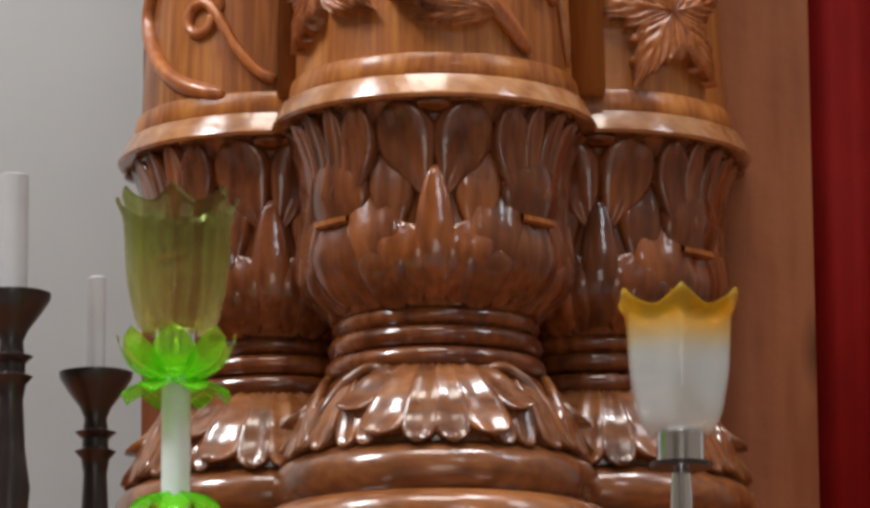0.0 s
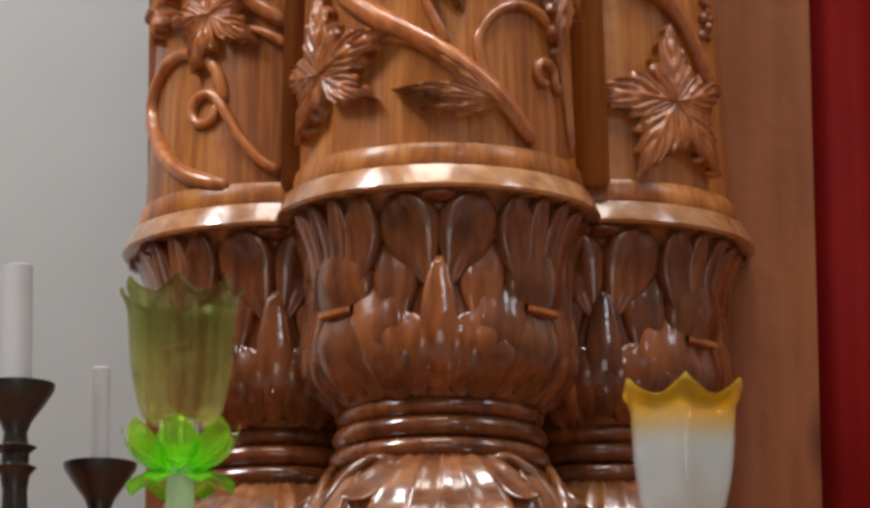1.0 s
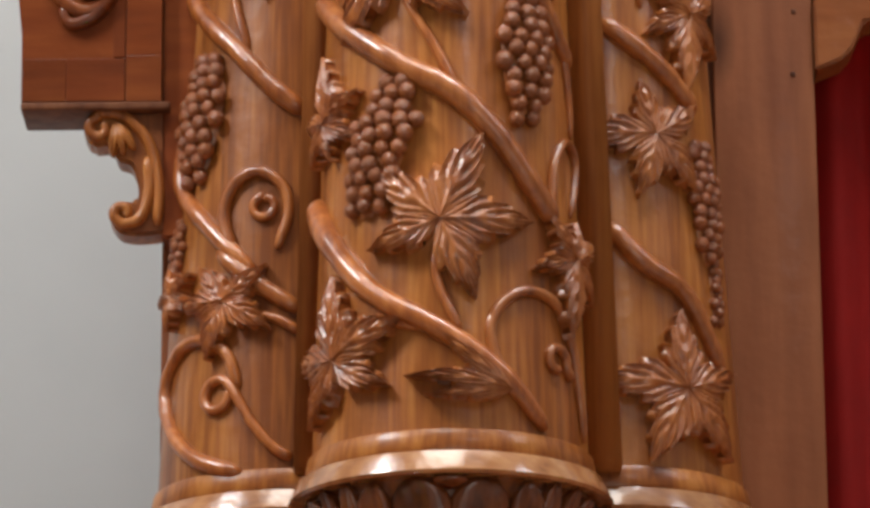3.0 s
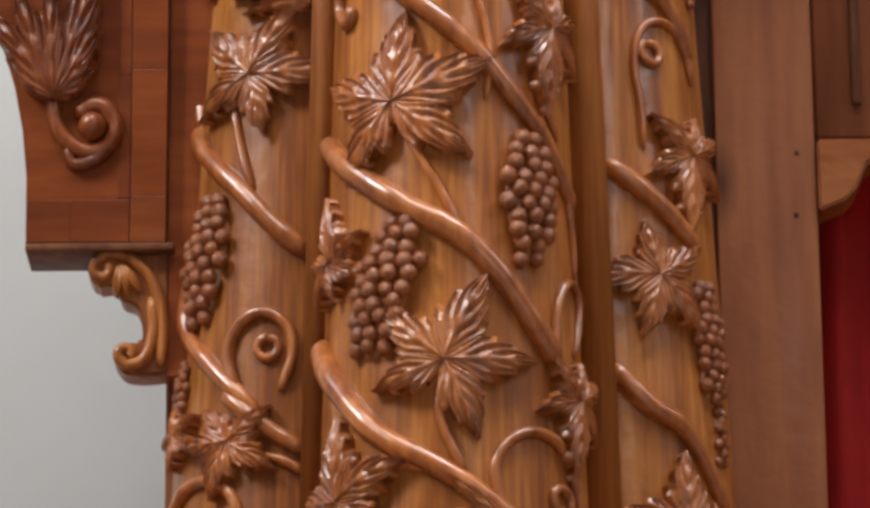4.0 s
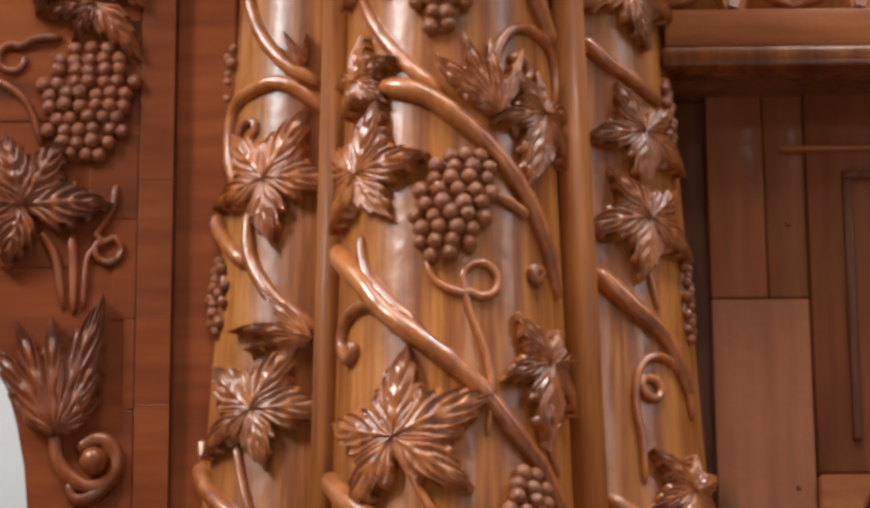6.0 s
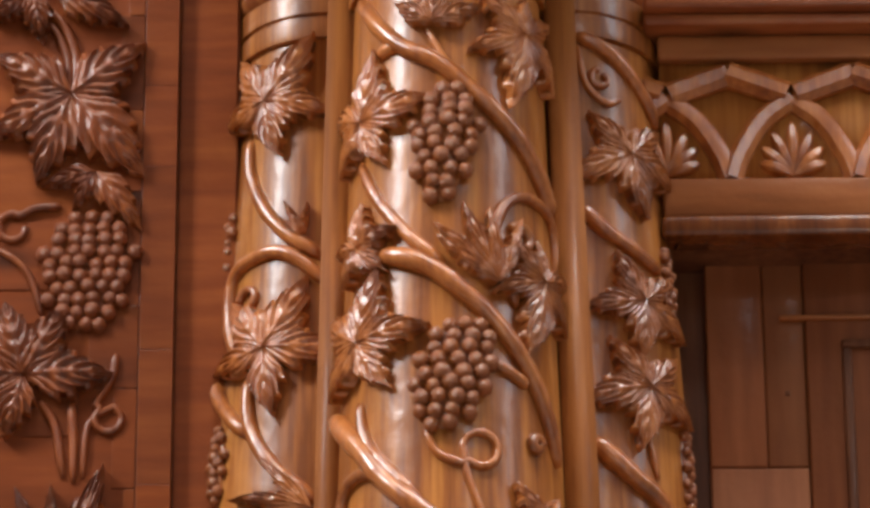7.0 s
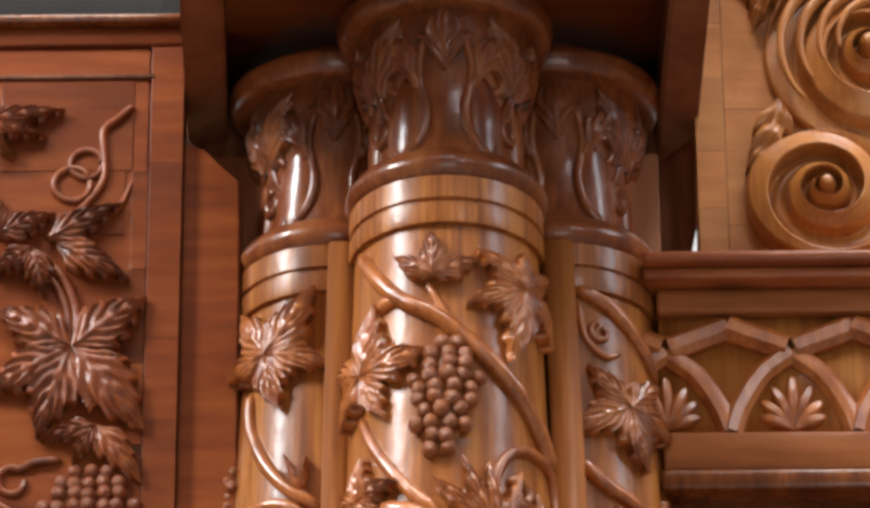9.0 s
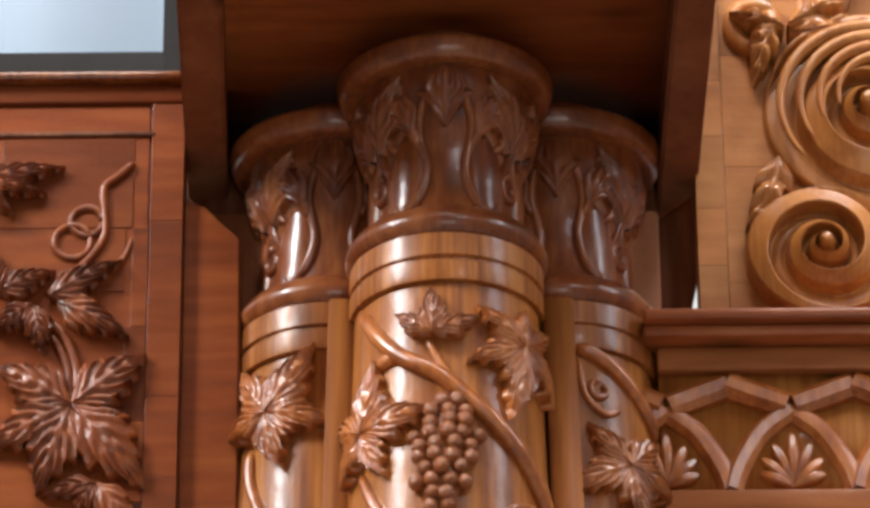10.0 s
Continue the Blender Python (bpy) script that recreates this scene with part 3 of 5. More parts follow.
tendril("C", [(-44.4, 2.771), (-35.3, 2.778), (-24.5, 2.777), (-11.1, 2.768)], 0.005, 0.006)
vine("C", [(-80.1, 3.186), (-47.3, 3.122), (-19.1, 3.069), (3.6, 3.034), (21.0, 2.991), (37.1, 2.939), (51.0, 2.899)], 0.0125, 0.0115)
vine("C", [(-80.1, 3.464), (-52.3, 3.406), (-32.6, 3.350), (-9.0, 3.298), (12.1, 3.253), (30.0, 3.204), (47.8, 3.160), (60.2, 3.122), (72.2, 3.095)], 0.0125, 0.0075)
vine("C", [(-52.3, 3.459), (-47.1, 3.410), (-32.7, 3.367), (-14.5, 3.320)], 0.006, 0.008)
vine("C", [(-38.6, 3.635), (-14.9, 3.616), (5.8, 3.580), (26.7, 3.536), (49.5, 3.472), (67.7, 3.390)], 0.0115, 0.0085)
vine("C", [(-57.1, 3.768), (-43.7, 3.716), (-22.9, 3.656), (-2.9, 3.612)], 0.006, 0.0085)
vine("C", [(-63.5, 3.991), (-31.5, 3.912), (-5.4, 3.875), (13.8, 3.839), (40.2, 3.792), (61.6, 3.743), (72.2, 3.712)], 0.0095, 0.010)
vine("C", [(-44.0, 3.899), (-33.4, 3.906), (-18.7, 3.893)], 0.007, 0.007)
tendril("C", [(-12.6, 3.927), (-2.1, 3.882), (13.8, 3.837)], 0.0045, 0.0055)
vine("C", [(23.0, 3.491), (32.5, 3.483), (43.2, 3.472)], 0.006, 0.006)
tendril("C", [(-20.7, 3.155), (-6.3, 3.094), (4.1, 3.039)], 0.0055, 0.006)
tendril("C", [(-6.3, 2.855), (-4.0, 2.814), (4.6, 2.764)], 0.0055, 0.006)
tendril("C", [(22.4, 2.716), (17.8, 2.747), (17.3, 2.775), (24.6, 2.803), (37.1, 2.816), (51.9, 2.804), (62.1, 2.759), (71.6, 2.663)], 0.0065, 0.006)
tendril("C", [(60.5, 2.727)] + curl(C, (49.7, 2.743), 0.018, -20, 300, 0.5), 0.006, 0.005)
tendril("C", [(-12.4, 3.408), (-6.8, 3.378), (4.7, 3.365)] + curl(C, (14.8, 3.383), 0.021, 230, 560, 0.95, 12) + [(8.7, 3.345), (15.8, 3.299), (19.0, 3.253), (16.5, 3.196)], 0.0048, 0.0045)
tendril("C", [(-29.3, 3.347), (-47.3, 3.368), (-63.1, 3.358), (-66.5, 3.333)] + curl(C, (-57.0, 3.319), 0.011, 200, 420, 0.4), 0.0075, 0.008)
tendril("C", [(37.6, 3.568), (25.4, 3.632), (26.3, 3.672), (36.5, 3.706), (54.5, 3.715), (77.3, 3.699), (80.1, 3.644)], 0.0078, 0.006)
tendril("C", curl(C, (41.4, 3.656), 0.018, 150, -200, 0.4), 0.007, 0.006)
tendril("C", [(56.8, 3.146), (67.4, 3.098), (72.9, 3.013)], 0.005, 0.0045)
tendril("C", [(50.1, 2.908), (52.8, 2.967), (63.1, 3.002), (75.9, 2.986), (66.7, 2.918)], 0.006, 0.005)
tendril("C", [(47.6, 3.259), (49.6, 3.207), (59.0, 3.167)], 0.005, 0.005)
tendril("C", curl(C, (46.9, 3.401), 0.010, 0, 400, 0.3), 0.007, 0.007)
leaf("C", (-50.2, 2.743), 0.080, 12, seed=1)
leaf("C", (-3.4, 2.888), 0.088, -22, seed=2)
leaf("C", (-60.6, 3.022), 0.068, 10, LOBES_LONG, seed=3)
leaf("C", (-25.7, 3.193), 0.100, 2, seed=4)
leaf("C", (49.7, 3.294), 0.082, 168, LOBES_LONG, seed=5)
leaf("C", (-48.9, 3.528), 0.078, -15, seed=6)
leaf("C", (-50.9, 3.650), 0.052, 5, seed=7)
leaf("C", (-50.9, 3.814), 0.074, -10, seed=8)
leaf("C", (-7.9, 3.926), 0.056, -4, ((90, 1.0, 32), (28, 0.86, 32), (152, 0.86, 32)), seed=9)
leaf("C", (45.6, 3.925), 0.082, 175, LOBES_LONG, seed=10)
leaf("C", (24.2, 3.590), 0.088, 22, ((90, 1.0, 17), (70, 0.95, 15), (110, 1.0, 15), (50, 0.84, 14), (128, 0.92, 14)), seed=11)
leaf("C", (52.0, 3.606), 0.080, 172, LOBES_LONG, seed=12)
leaf("C", (60.1, 2.862), 0.072, 170, LOBES_LONG, seed=13)
leaf("C", (23.5, 2.698), 0.090, 78, ((90, 1.0, 19), (66, 0.92, 18), (112, 0.8, 18)), seed=14, sx=0.75)
grape_bunch(C, (-22.3, 3.051), 0.074, 0.150, -0.26, column, seed=21)
grape_bunch(C, (36.2, 3.152), 0.066, 0.140, 0.0, column, seed=22)
grape_bunch(C, (7.8, 3.534), 0.088, 0.128, -0.22, column, seed=23)
grape_bunch(C, (1.6, 3.839), 0.074, 0.145, -0.10, column, seed=24)
# shaft on the window side
vine("L", [(-18.8, 2.651), (-41.6, 2.675), (-61.0, 2.718), (-71.7, 2.771), (-58.8, 2.808), (-42.5, 2.814), (-28.7, 2.793), (-22.4, 2.752)], 0.0085, 0.006)
tendril("L", [(2.3, 2.667), (-6.0, 2.680), (-16.1, 2.712), (-23.9, 2.746)] + curl(L, (-32.1, 2.744), 0.019, 60, 380, 0.75, 10), 0.0065, 0.0055)
vine("L", [(-65.4, 3.075), (-65.7, 3.011), (-41.6, 2.946), (-16.6, 2.884)], 0.010, 0.009)
vine("L", [(-35.5, 2.915), (-13.6, 2.867), (5.2, 2.836)], 0.010, 0.0085)
tendril("L", [(-26.3, 2.903), (-33.4, 2.955), (-29.1, 2.991), (-17.2, 3.004), (-5.7, 2.985), (-2.8, 2.951), (-7.5, 2.910)], 0.008, 0.006)
tendril("L", curl(L, (-13.9, 2.961), 0.013, 90, 450, 0.85, 12), 0.0055, 0.005)
leaf("L", (-29.4, 2.852), 0.062, 165, seed=31)
tendril("L", [(-16.9, 2.835), (-5.6, 2.827), (4.3, 2.812)], 0.005, 0.0065)
grape_bunch(L, (-46.9, 3.149), 0.066, 0.142, -0.12, column, seed=32)
leaf("L", (-27.5, 3.294), 0.080, -28, seed=33)
tendril("L", [(-39.4, 3.269), (-33.1, 3.211), (-25.4, 3.153)], 0.0055, 0.006)
vine("L", [(-69.2, 3.255), (-56.9, 3.215), (-32.7, 3.159), (-12.6, 3.105), (3.6, 3.072)], 0.0105, 0.0105)
tendril("L", [(-71.6, 3.397), (-80.1, 3.355), (-63.5, 3.244)], 0.006, 0.007)
leaf("L", (-0.2, 3.375), 0.086, 68, ((90, 1.0, 19), (66, 0.92, 18), (112, 0.8, 18)), seed=34, sx=0.75)
vine("L", [(-40.2, 3.558), (-36.0, 3.492), (-19.2, 3.431), (3.4, 3.386)], 0.0075, 0.0095)
leaf("L", (-27.9, 3.588), 0.082, -35, seed=35)
vine("L", [(-45.1, 3.576), (-60.1, 3.638), (-59.5, 3.700), (-39.5, 3.717), (-18.9, 3.712), (4.1, 3.670)], 0.0065, 0.0085)
tendril("L", curl(L, (-44.1, 3.663), 0.016, 180, -60, 0.6), 0.006, 0.005)
vine("L", [(-51.9, 3.883), (-47.4, 3.826), (-27.1, 3.754), (0.5, 3.705)], 0.0065, 0.009)
leaf("L", (-35.4, 3.921), 0.080, -38, seed=36)
leaf("L", (-11.1, 3.730), 0.050, 15, ((90, 1.0, 14), (66, 0.75, 12), (116, 0.7, 12)), seed=37)
vine("L", [(-80.1, 3.605), (-62.7, 3.543), (-37.5, 3.482)], 0.010, 0.008)
grape_bunch(L, (-62.2, 3.506), 0.028, 0.10, 0.0, column, 0.0072, seed=38, bulge=0.008)
grape_bunch(L, (-71.3, 3.824), 0.028, 0.125, 0.0, column, 0.0072, seed=39, bulge=0.008)
grape_bunch(L, (-67.0, 2.968), 0.026, 0.075, 0.0, column, 0.0065, seed=40, bulge=0.006)
leaf("L", (-62.1, 2.876), 0.036, 160, seed=41)
# shaft on the curtain side
leaf("R", (32.0, 2.747), 0.084, 150, seed=51)
vine("R", [(1.3, 2.935), (18.1, 2.890), (34.8, 2.866), (48.7, 2.817), (58.5, 2.777)], 0.0115, 0.008)
leaf("R", (24.8, 3.044), 0.072, 160, seed=52)
grape_bunch(R, (53.4, 3.045), 0.050, 0.142, 0.05, column, 0.0085, seed=53, bulge=0.010)
grape_bunch(R, (59.2, 2.908), 0.022, 0.075, 0.0, column, 0.0062, seed=54, bulge=0.005)
vine("R", [(2.7, 3.180), (21.7, 3.148), (40.2, 3.113), (52.0, 3.084)], 0.0105, 0.009)
tendril("R", [(23.3, 3.201), (23.2, 3.250), (20.9, 3.305), (26.3, 3.350), (39.5, 3.364), (54.3, 3.346), (60.6, 3.299)], 0.005, 0.0055)
tendril("R", curl(R, (30.9, 3.322), 0.014, 120, 480, 0.8, 12), 0.0055, 0.005)
leaf("R", (48.1, 3.201), 0.075, 175, LOBES_LONG, seed=55)
vine("R", [(2.2, 3.463), (20.6, 3.425), (43.6, 3.385), (59.5, 3.324)], 0.012, 0.008)
leaf("R", (34.8, 3.649), 0.066, 170, seed=56)
leaf("R", (34.1, 3.536), 0.070, 175, seed=57)
tendril("R", [(33.7, 3.479), (38.9, 3.425)], 0.0045, 0.0045)
leaf("R", (33.1, 3.843), 0.074, 185, seed=58)
vine("R", [(2.8, 3.767), (16.8, 3.739), (35.8, 3.717), (53.4, 3.700)], 0.009, 0.007)
vine("R", [(5.4, 4.004), (28.7, 3.982), (49.9, 3.945), (68.0, 3.907)], 0.0085, 0.007)
tendril("R", [(6.8, 3.991), (10.6, 3.938), (22.4, 3.914), (33.6, 3.923)], 0.0045, 0.004)
tendril("R", curl(R, (19.8, 3.946), 0.013, 90, 430, 0.6, 10), 0.0048, 0.004)
grape_bunch(R, (66.2, 3.508), 0.022, 0.11, 0.0, column, 0.0065, seed=59, bulge=0.006)
grape_bunch(R, (62.8, 3.737), 0.022, 0.10, 0.0, column, 0.0065, seed=60, bulge=0.006)

# acanthus work of the lower capitals and of the leaf band below the rings
H = LIP_Z - BELL_Z0
for key in SIDES:
    B = BELL[key]

    def blade(name, a, dz, ln, wd, tn, h0, h1, tip, groove=0.34, dish=2.6, flat=2.6, blunt=0.6, mat=TEAK_RED):
        part(name, petal(B, (a, BELL_Z0 + dz * H), ln * H, wd, tn, h0, h1, tip, groove, blunt=blunt, flat=flat, dish=dish), mat, column)

    for a in (-98, 0, 98):
        # broad shallow leaf: two rounded lobes that make a heart on top, lobes in three tiers below, and a ribbed spear
        for s_ in (-1, 1):
            blade("acanthus_leaf", a + s_ * 37, -0.02, 0.44, 0.060, s_ * 4, 0.001, 0.008, 0)
            blade("acanthus_leaf", a + s_ * 18, 0.28, 0.50, 0.054, -s_ * 3, 0.004, 0.0125, 1.5)
            blade("acanthus_leaf", a + s_ * 5, 0.52, 0.46, 0.064, -s_ * 16, 0.007, 0.0160, 1.7)
            blade("acanthus_leaf", a + s_ * 24, 0.04, 0.52, 0.058, -s_ * 7, 0.005, 0.0140, 1.4)
            blade("acanthus_leaf", a + s_ * 11, -0.02, 0.40, 0.044, -s_ * 6, 0.008, 0.0165, 0)
            blade("acanthus_leaf", a + s_ * 21, -0.04, 0.30, 0.046, -s_ * 5, 0.008, 0.0175, 0)
            part("leaf_edge", stem(B, [(a + s_ * 14, BELL_Z0 + 0.66 * H), (a + s_ * 19, BELL_Z0 + 0.78 * H), (a + s_ * 27, BELL_Z0 + 0.74 * H), (a + s_ * 29, BELL_Z0 + 0.54 * H)], 0.0026, 0.0018, 3.4, 6), TEAK_RED, column)
        blade("acanthus_spear", a, 0.0, 0.66, 0.034, 0, 0.010, 0.0165, 0.8, 0.0, flat=1.6)
        for s_ in (-1, 1):
            part("leaf_vein", stem(B, [(a + s_ * 7, BELL_Z0 + 0.02 * H), (a + s_ * 4.5, BELL_Z0 + 0.34 * H), (a + s_ * 1.5, BELL_Z0 + 0.66 * H)], 0.0026, 0.0012, 5.2, 6), TEAK_RED, column)
        part("bead", petal(B, (a, BELL_Z0 + 0.99 * H), 0.014, 0.040, 180, 0.006, 0.020, 1.0, 0.0), TEAK_RED, column)
    for a in (-49, 49):
        # tulip: a round cup that opens into flame petals, over a banded calyx leaf
        blade("tulip_cup", a, 0.44, 0.40, 0.092, 0, 0.008, 0.020, 0.62, 0.0, flat=2.2, blunt=0.5)
        for da, dz, ln, wd, tn, h1 in ((-10, 0.50, 0.47, 0.040, 12, 0.020), (10, 0.50, 0.47, 0.040, -12, 0.020), (-3.5, 0.54, 0.44, 0.026, 4, 0.0215), (3.5, 0.54, 0.44, 0.026, -4, 0.0215)):
            blade("tulip_petal", a + da, dz, ln, wd, tn, 0.012, h1, 1.3, 0.3, 2.2, 3.0)
        for s_ in (-1, 1):
            part("leaf_vein", stem(B, [(a + s_ * 2, BELL_Z0 + 0.50 * H), (a + s_ * 5, BELL_Z0 + 0.66 * H), (a + s_ * 10, BELL_Z0 + 0.86 * H), (a + s_ * 15, BELL_Z0 + 0.95 * H)], 0.0030, 0.0020, 6.0, 6), TEAK_RED, column)
        blade("acanthus_leaf", a, 0.0, 0.43, 0.070, 0, 0.006, 0.0150, 0, 0.35, 2.2)
        for s_ in (-1, 1):
            blade("acanthus_leaf", a + s_ * 13, -0.02, 0.40, 0.042, -s_ * 6, 0.004, 0.0125, 0)
        part("calyx_band", lathe([(B.radius(BELL_Z0 + 0.42 * H) + r_, BELL_Z0 + z_ * H) for r_, z_ in ((0.008, 0.395), (0.015, 0.405), (0.015, 0.43), (0.008, 0.44))], *axis_of(SIDES[key])(0), 10, a - 10, a + 10), TEAK, column)
    for a in (-70, 70):
        for da, r_ in ((0, 0.0055), (5, 0.0040), (-6, 0.0040)):
            part("leaf_edge", stem(B, [(a + da * 1.6, BELL_Z0 + 0.92 * H), (a * 0.97 + da, BELL_Z0 + 0.6 * H), (a + da * 0.7, BELL_Z0 + 0.3 * H), (a * 0.86, BELL_Z0 + 0.03 * H)], r_, r_ * 0.7, 1.0, 8), TEAK_RED, column)
    D = BAND[key]
    HB = LEAF_Z1 - LEAF_Z0
    for a in (-120, 0, 120):
        # drooping palmette with hollowed petals, and a fan under an arched stalk on each side
        for da, ln, wd, tn, hh in ((-22, 0.64, 0.036, 152, 0.024), (22, 0.64, 0.036, 208, 0.024), (-12.5, 0.92, 0.041, 168, 0.028), (12.5, 0.92, 0.041, 192, 0.028), (-4, 1.0, 0.031, 177, 0.031), (4, 1.0, 0.031, 183, 0.031)):
            part("drooping_leaf", petal(D, (a + da, LEAF_Z1), ln * HB, wd, tn, 0.006, hh * 0.6, 0, 0.42, flat=4.0, dish=1.5, curlout=0.020), TEAK_BASE, column)
        for s_ in (-1, 1):
            for da, dz, ln, tn in ((31, 0.56, 0.56, 168), (37, 0.82, 0.82, 178), (44, 0.84, 0.84, 190), (50, 0.72, 0.70, 200)):
                part("drooping_leaf", petal(D, (a + s_ * da, LEAF_Z0 + dz * HB), ln * HB, 0.026, 180 + s_ * (tn - 180), 0.005, 0.014, 0, 0.42, flat=4.0, dish=1.5, curlout=0.014), TEAK_BASE, column)
            part("leaf_stalk", stem(D, [(a + s_ * 27, LEAF_Z0 + 0.93 * HB), (a + s_ * 40, LEAF_Z0 + 0.95 * HB), (a + s_ * 51, LEAF_Z0 + 0.72 * HB), (a + s_ * 57, LEAF_Z0 + 0.3 * HB), (a + s_ * 60, LEAF_Z0 + 0.04 * HB)], 0.0065, 0.0065, 0.9), TEAK_BASE, column)
    # upper capitals: long curved leaves rising from the roll, with a rolled tip and a small scroll between
    E = CAP[key]
    HC = CAP_Z1 - CAP_Z0

    def frond(pts, r0, r1, lift=0.0):
        part("capital_scroll", stem(E, [(a_, CAP_Z0 + z_ * HC) for a_, z_ in pts], r0, r1, lift), CAPITAL, column)

    for a in (-120, 0, 120):
        part("capital_leaf", lobe(E, (a, CAP_Z0 + 0.60 * HC), 0.38 * HC, 0.072, 0, 0.011, 3, 0.6), CAPITAL, column)
        for s_ in (-1, 1):
            part("capital_leaf", petal(E, (a + s_ * 40, CAP_Z0 + 0.03 * HC), 0.56 * HC, 0.062, s_ * 9, 0.000, 0.010, 1.0, 0.0), CAPITAL, column)
            part("capital_leaf", lobe(E, (a + s_ * 24, CAP_Z0 + 0.56 * HC), 0.40 * HC, 0.044, s_ * -14, 0.012, 3, 0.6, s_ * -20), CAPITAL, column)
            frond([(a + s_ * 42, 0.03), (a + s_ * 24, 0.14), (a + s_ * 16, 0.36), (a + s_ * 20, 0.60), (a + s_ * 13, 0.82), (a + s_ * 8, 0.94)], 0.0075, 0.0055)
            frond([(a + s_ * 20, 0.50), (a + s_ * 29, 0.66), (a + s_ * 42, 0.68), (a + s_ * 47, 0.57), (a + s_ * 40, 0.50)], 0.008, 0.005, 0.3)
    for a in (-60, 60):
        for s_ in (-1, 1):
            part("capital_leaf", lobe(E, (a + s_ * 6, CAP_Z0 + 0.52 * HC), 0.46 * HC, 0.052, s_ * -10, 0.013, 3, 0.6, s_ * -16), CAPITAL, column)
        frond([(x_, (z_ - CAP_Z0) / HC) for x_, z_ in curl(E, (a, CAP_Z0 + 0.30 * HC), 0.020, 80, 430, 0.35)], 0.0065, 0.0055, 0.2)
        frond([(a - 22, 0.02), (a - 16, 0.30), (a - 4, 0.46), (a, 0.62), (a - 2, 0.90)], 0.007, 0.005)
        frond([(a + 22, 0.02), (a + 16, 0.30), (a + 4, 0.46), (a + 2, 0.62)], 0.007, 0.005)

# ---------------------------------------------------------------- boards behind the column
BYL = 4.93
backing = thing("backing_board", (-0.2, BYL, 1.95), "upright varnished boards behind the column", "board", kind="structure")
xl = -0.332
part("board", box(xl, -0.02, BYL, BYL + 0.05, 1.95, 4.26), BOARD_UP, backing)
part("board", box(-0.018, 0.27, BYL + 0.002, BYL + 0.05, 1.95, 4.26), BOARD_UP, backing)
PR = 4.96
pier = thing("pier_panel", (0.36, PR, 1.95), "pale brown planked pier beside the curtain", "panel", kind="structure")
xr0, xr1 = 0.325, 0.432
ztrim = 3.178
# Dark planks fill the gap beside the column, shade put into their colour.
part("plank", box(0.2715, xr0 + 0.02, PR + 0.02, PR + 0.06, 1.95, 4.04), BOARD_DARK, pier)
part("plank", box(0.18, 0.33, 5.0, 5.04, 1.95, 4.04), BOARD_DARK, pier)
part("plank", box(xr0 - 0.012, xr1, PR, PR + 0.06, 1.95, 3.493), BOARD_UP, pier, "pale brown plank with a knot")
part("plank", box(xr0 - 0.012, xr1 - 0.05, PR, PR + 0.06, 3.494, 4.0), UP_RED, pier)
part("plank", box(xr1 - 0.0495, xr1 + 0.0005, PR + 0.001, PR + 0.06, 3.494, 4.0), UP_RED, pier)
ztop = 3.141
part("plank", box(xr1 + 0.001, xr1 + 0.16, PR - 0.004, PR + 0.05, ztrim + 0.09, 4.0), UP_RED, pier)
# cusped head of the red niche
cusp = [(xr1 + 0.001, ztrim + 0.088), (xr1 + 0.001, ztrim - 0.003), (0.448, 3.182), (0.465, 3.189), (0.478, 3.203), (0.486, 3.222), (0.493, 3.236), (xr1 + 0.16, ztrim + 0.075), (xr1 + 0.16, ztrim + 0.088)]
part("niche_head", prism(cusp, PR - 0.008, PR + 0.05), BOARD_ACROSS, pier, "cusped wooden head of the niche")
for t_, p_ in (("a", (0.410, 3.251)), ("b", (0.407, 3.173)), ("c", (0.409, 3.590))):
    part("dowel", box(p_[0] - 0.003, p_[0] + 0.003, PR - 0.001, PR + 0.01, p_[1] - 0.003, p_[1] + 0.003, 0.001), BOARD_DARK, pier)
px0, pz1 = 0.476, 3.657
part("panel_moulding", box(px0, px0 + 0.012, PR - 0.012, PR + 0.01, ztrim + 0.13, pz1 - 0.012, 0.003), BOARD_DARK, pier)
part("panel_moulding", box(px0, px0 + 0.12, PR - 0.012, PR + 0.01, pz1 - 0.0115, pz1, 0.003), BOARD_DARK, pier)
part("rail", box(xr1 - 0.03, xr1 + 0.155, PR - 0.010, PR + 0.01, 3.684, 3.690, 0.002), BOARD_ACROSS, pier)
curtain = thing("red_curtain", (0.6, 5.05, 1.95), "deep red cloth hanging in the niche", "curtain")
rows = []
for z in (1.95, 2.6, 3.2, 3.8):
    rows.append([(xr1 - 0.02 + 0.5 * i / 90, 5.03 + 0.010 * math.sin(i * 0.55) + 0.006 * math.sin(i * 0.21 + z), z) for i in range(91)])
cl = grid(rows)
bmesh.ops.solidify(cl, geom=cl.faces[:], thickness=0.004)
part("cloth", cl, RED, curtain)

# ---------------------------------------------------------------- frieze with interlaced arches
FY = 4.87
frieze = thing("arcaded_frieze", (0.5, FY, 3.7), "varnished wooden frieze with interlaced pointed arches and shells", "frieze")
fx0, fx1 = 0.261, 1.1
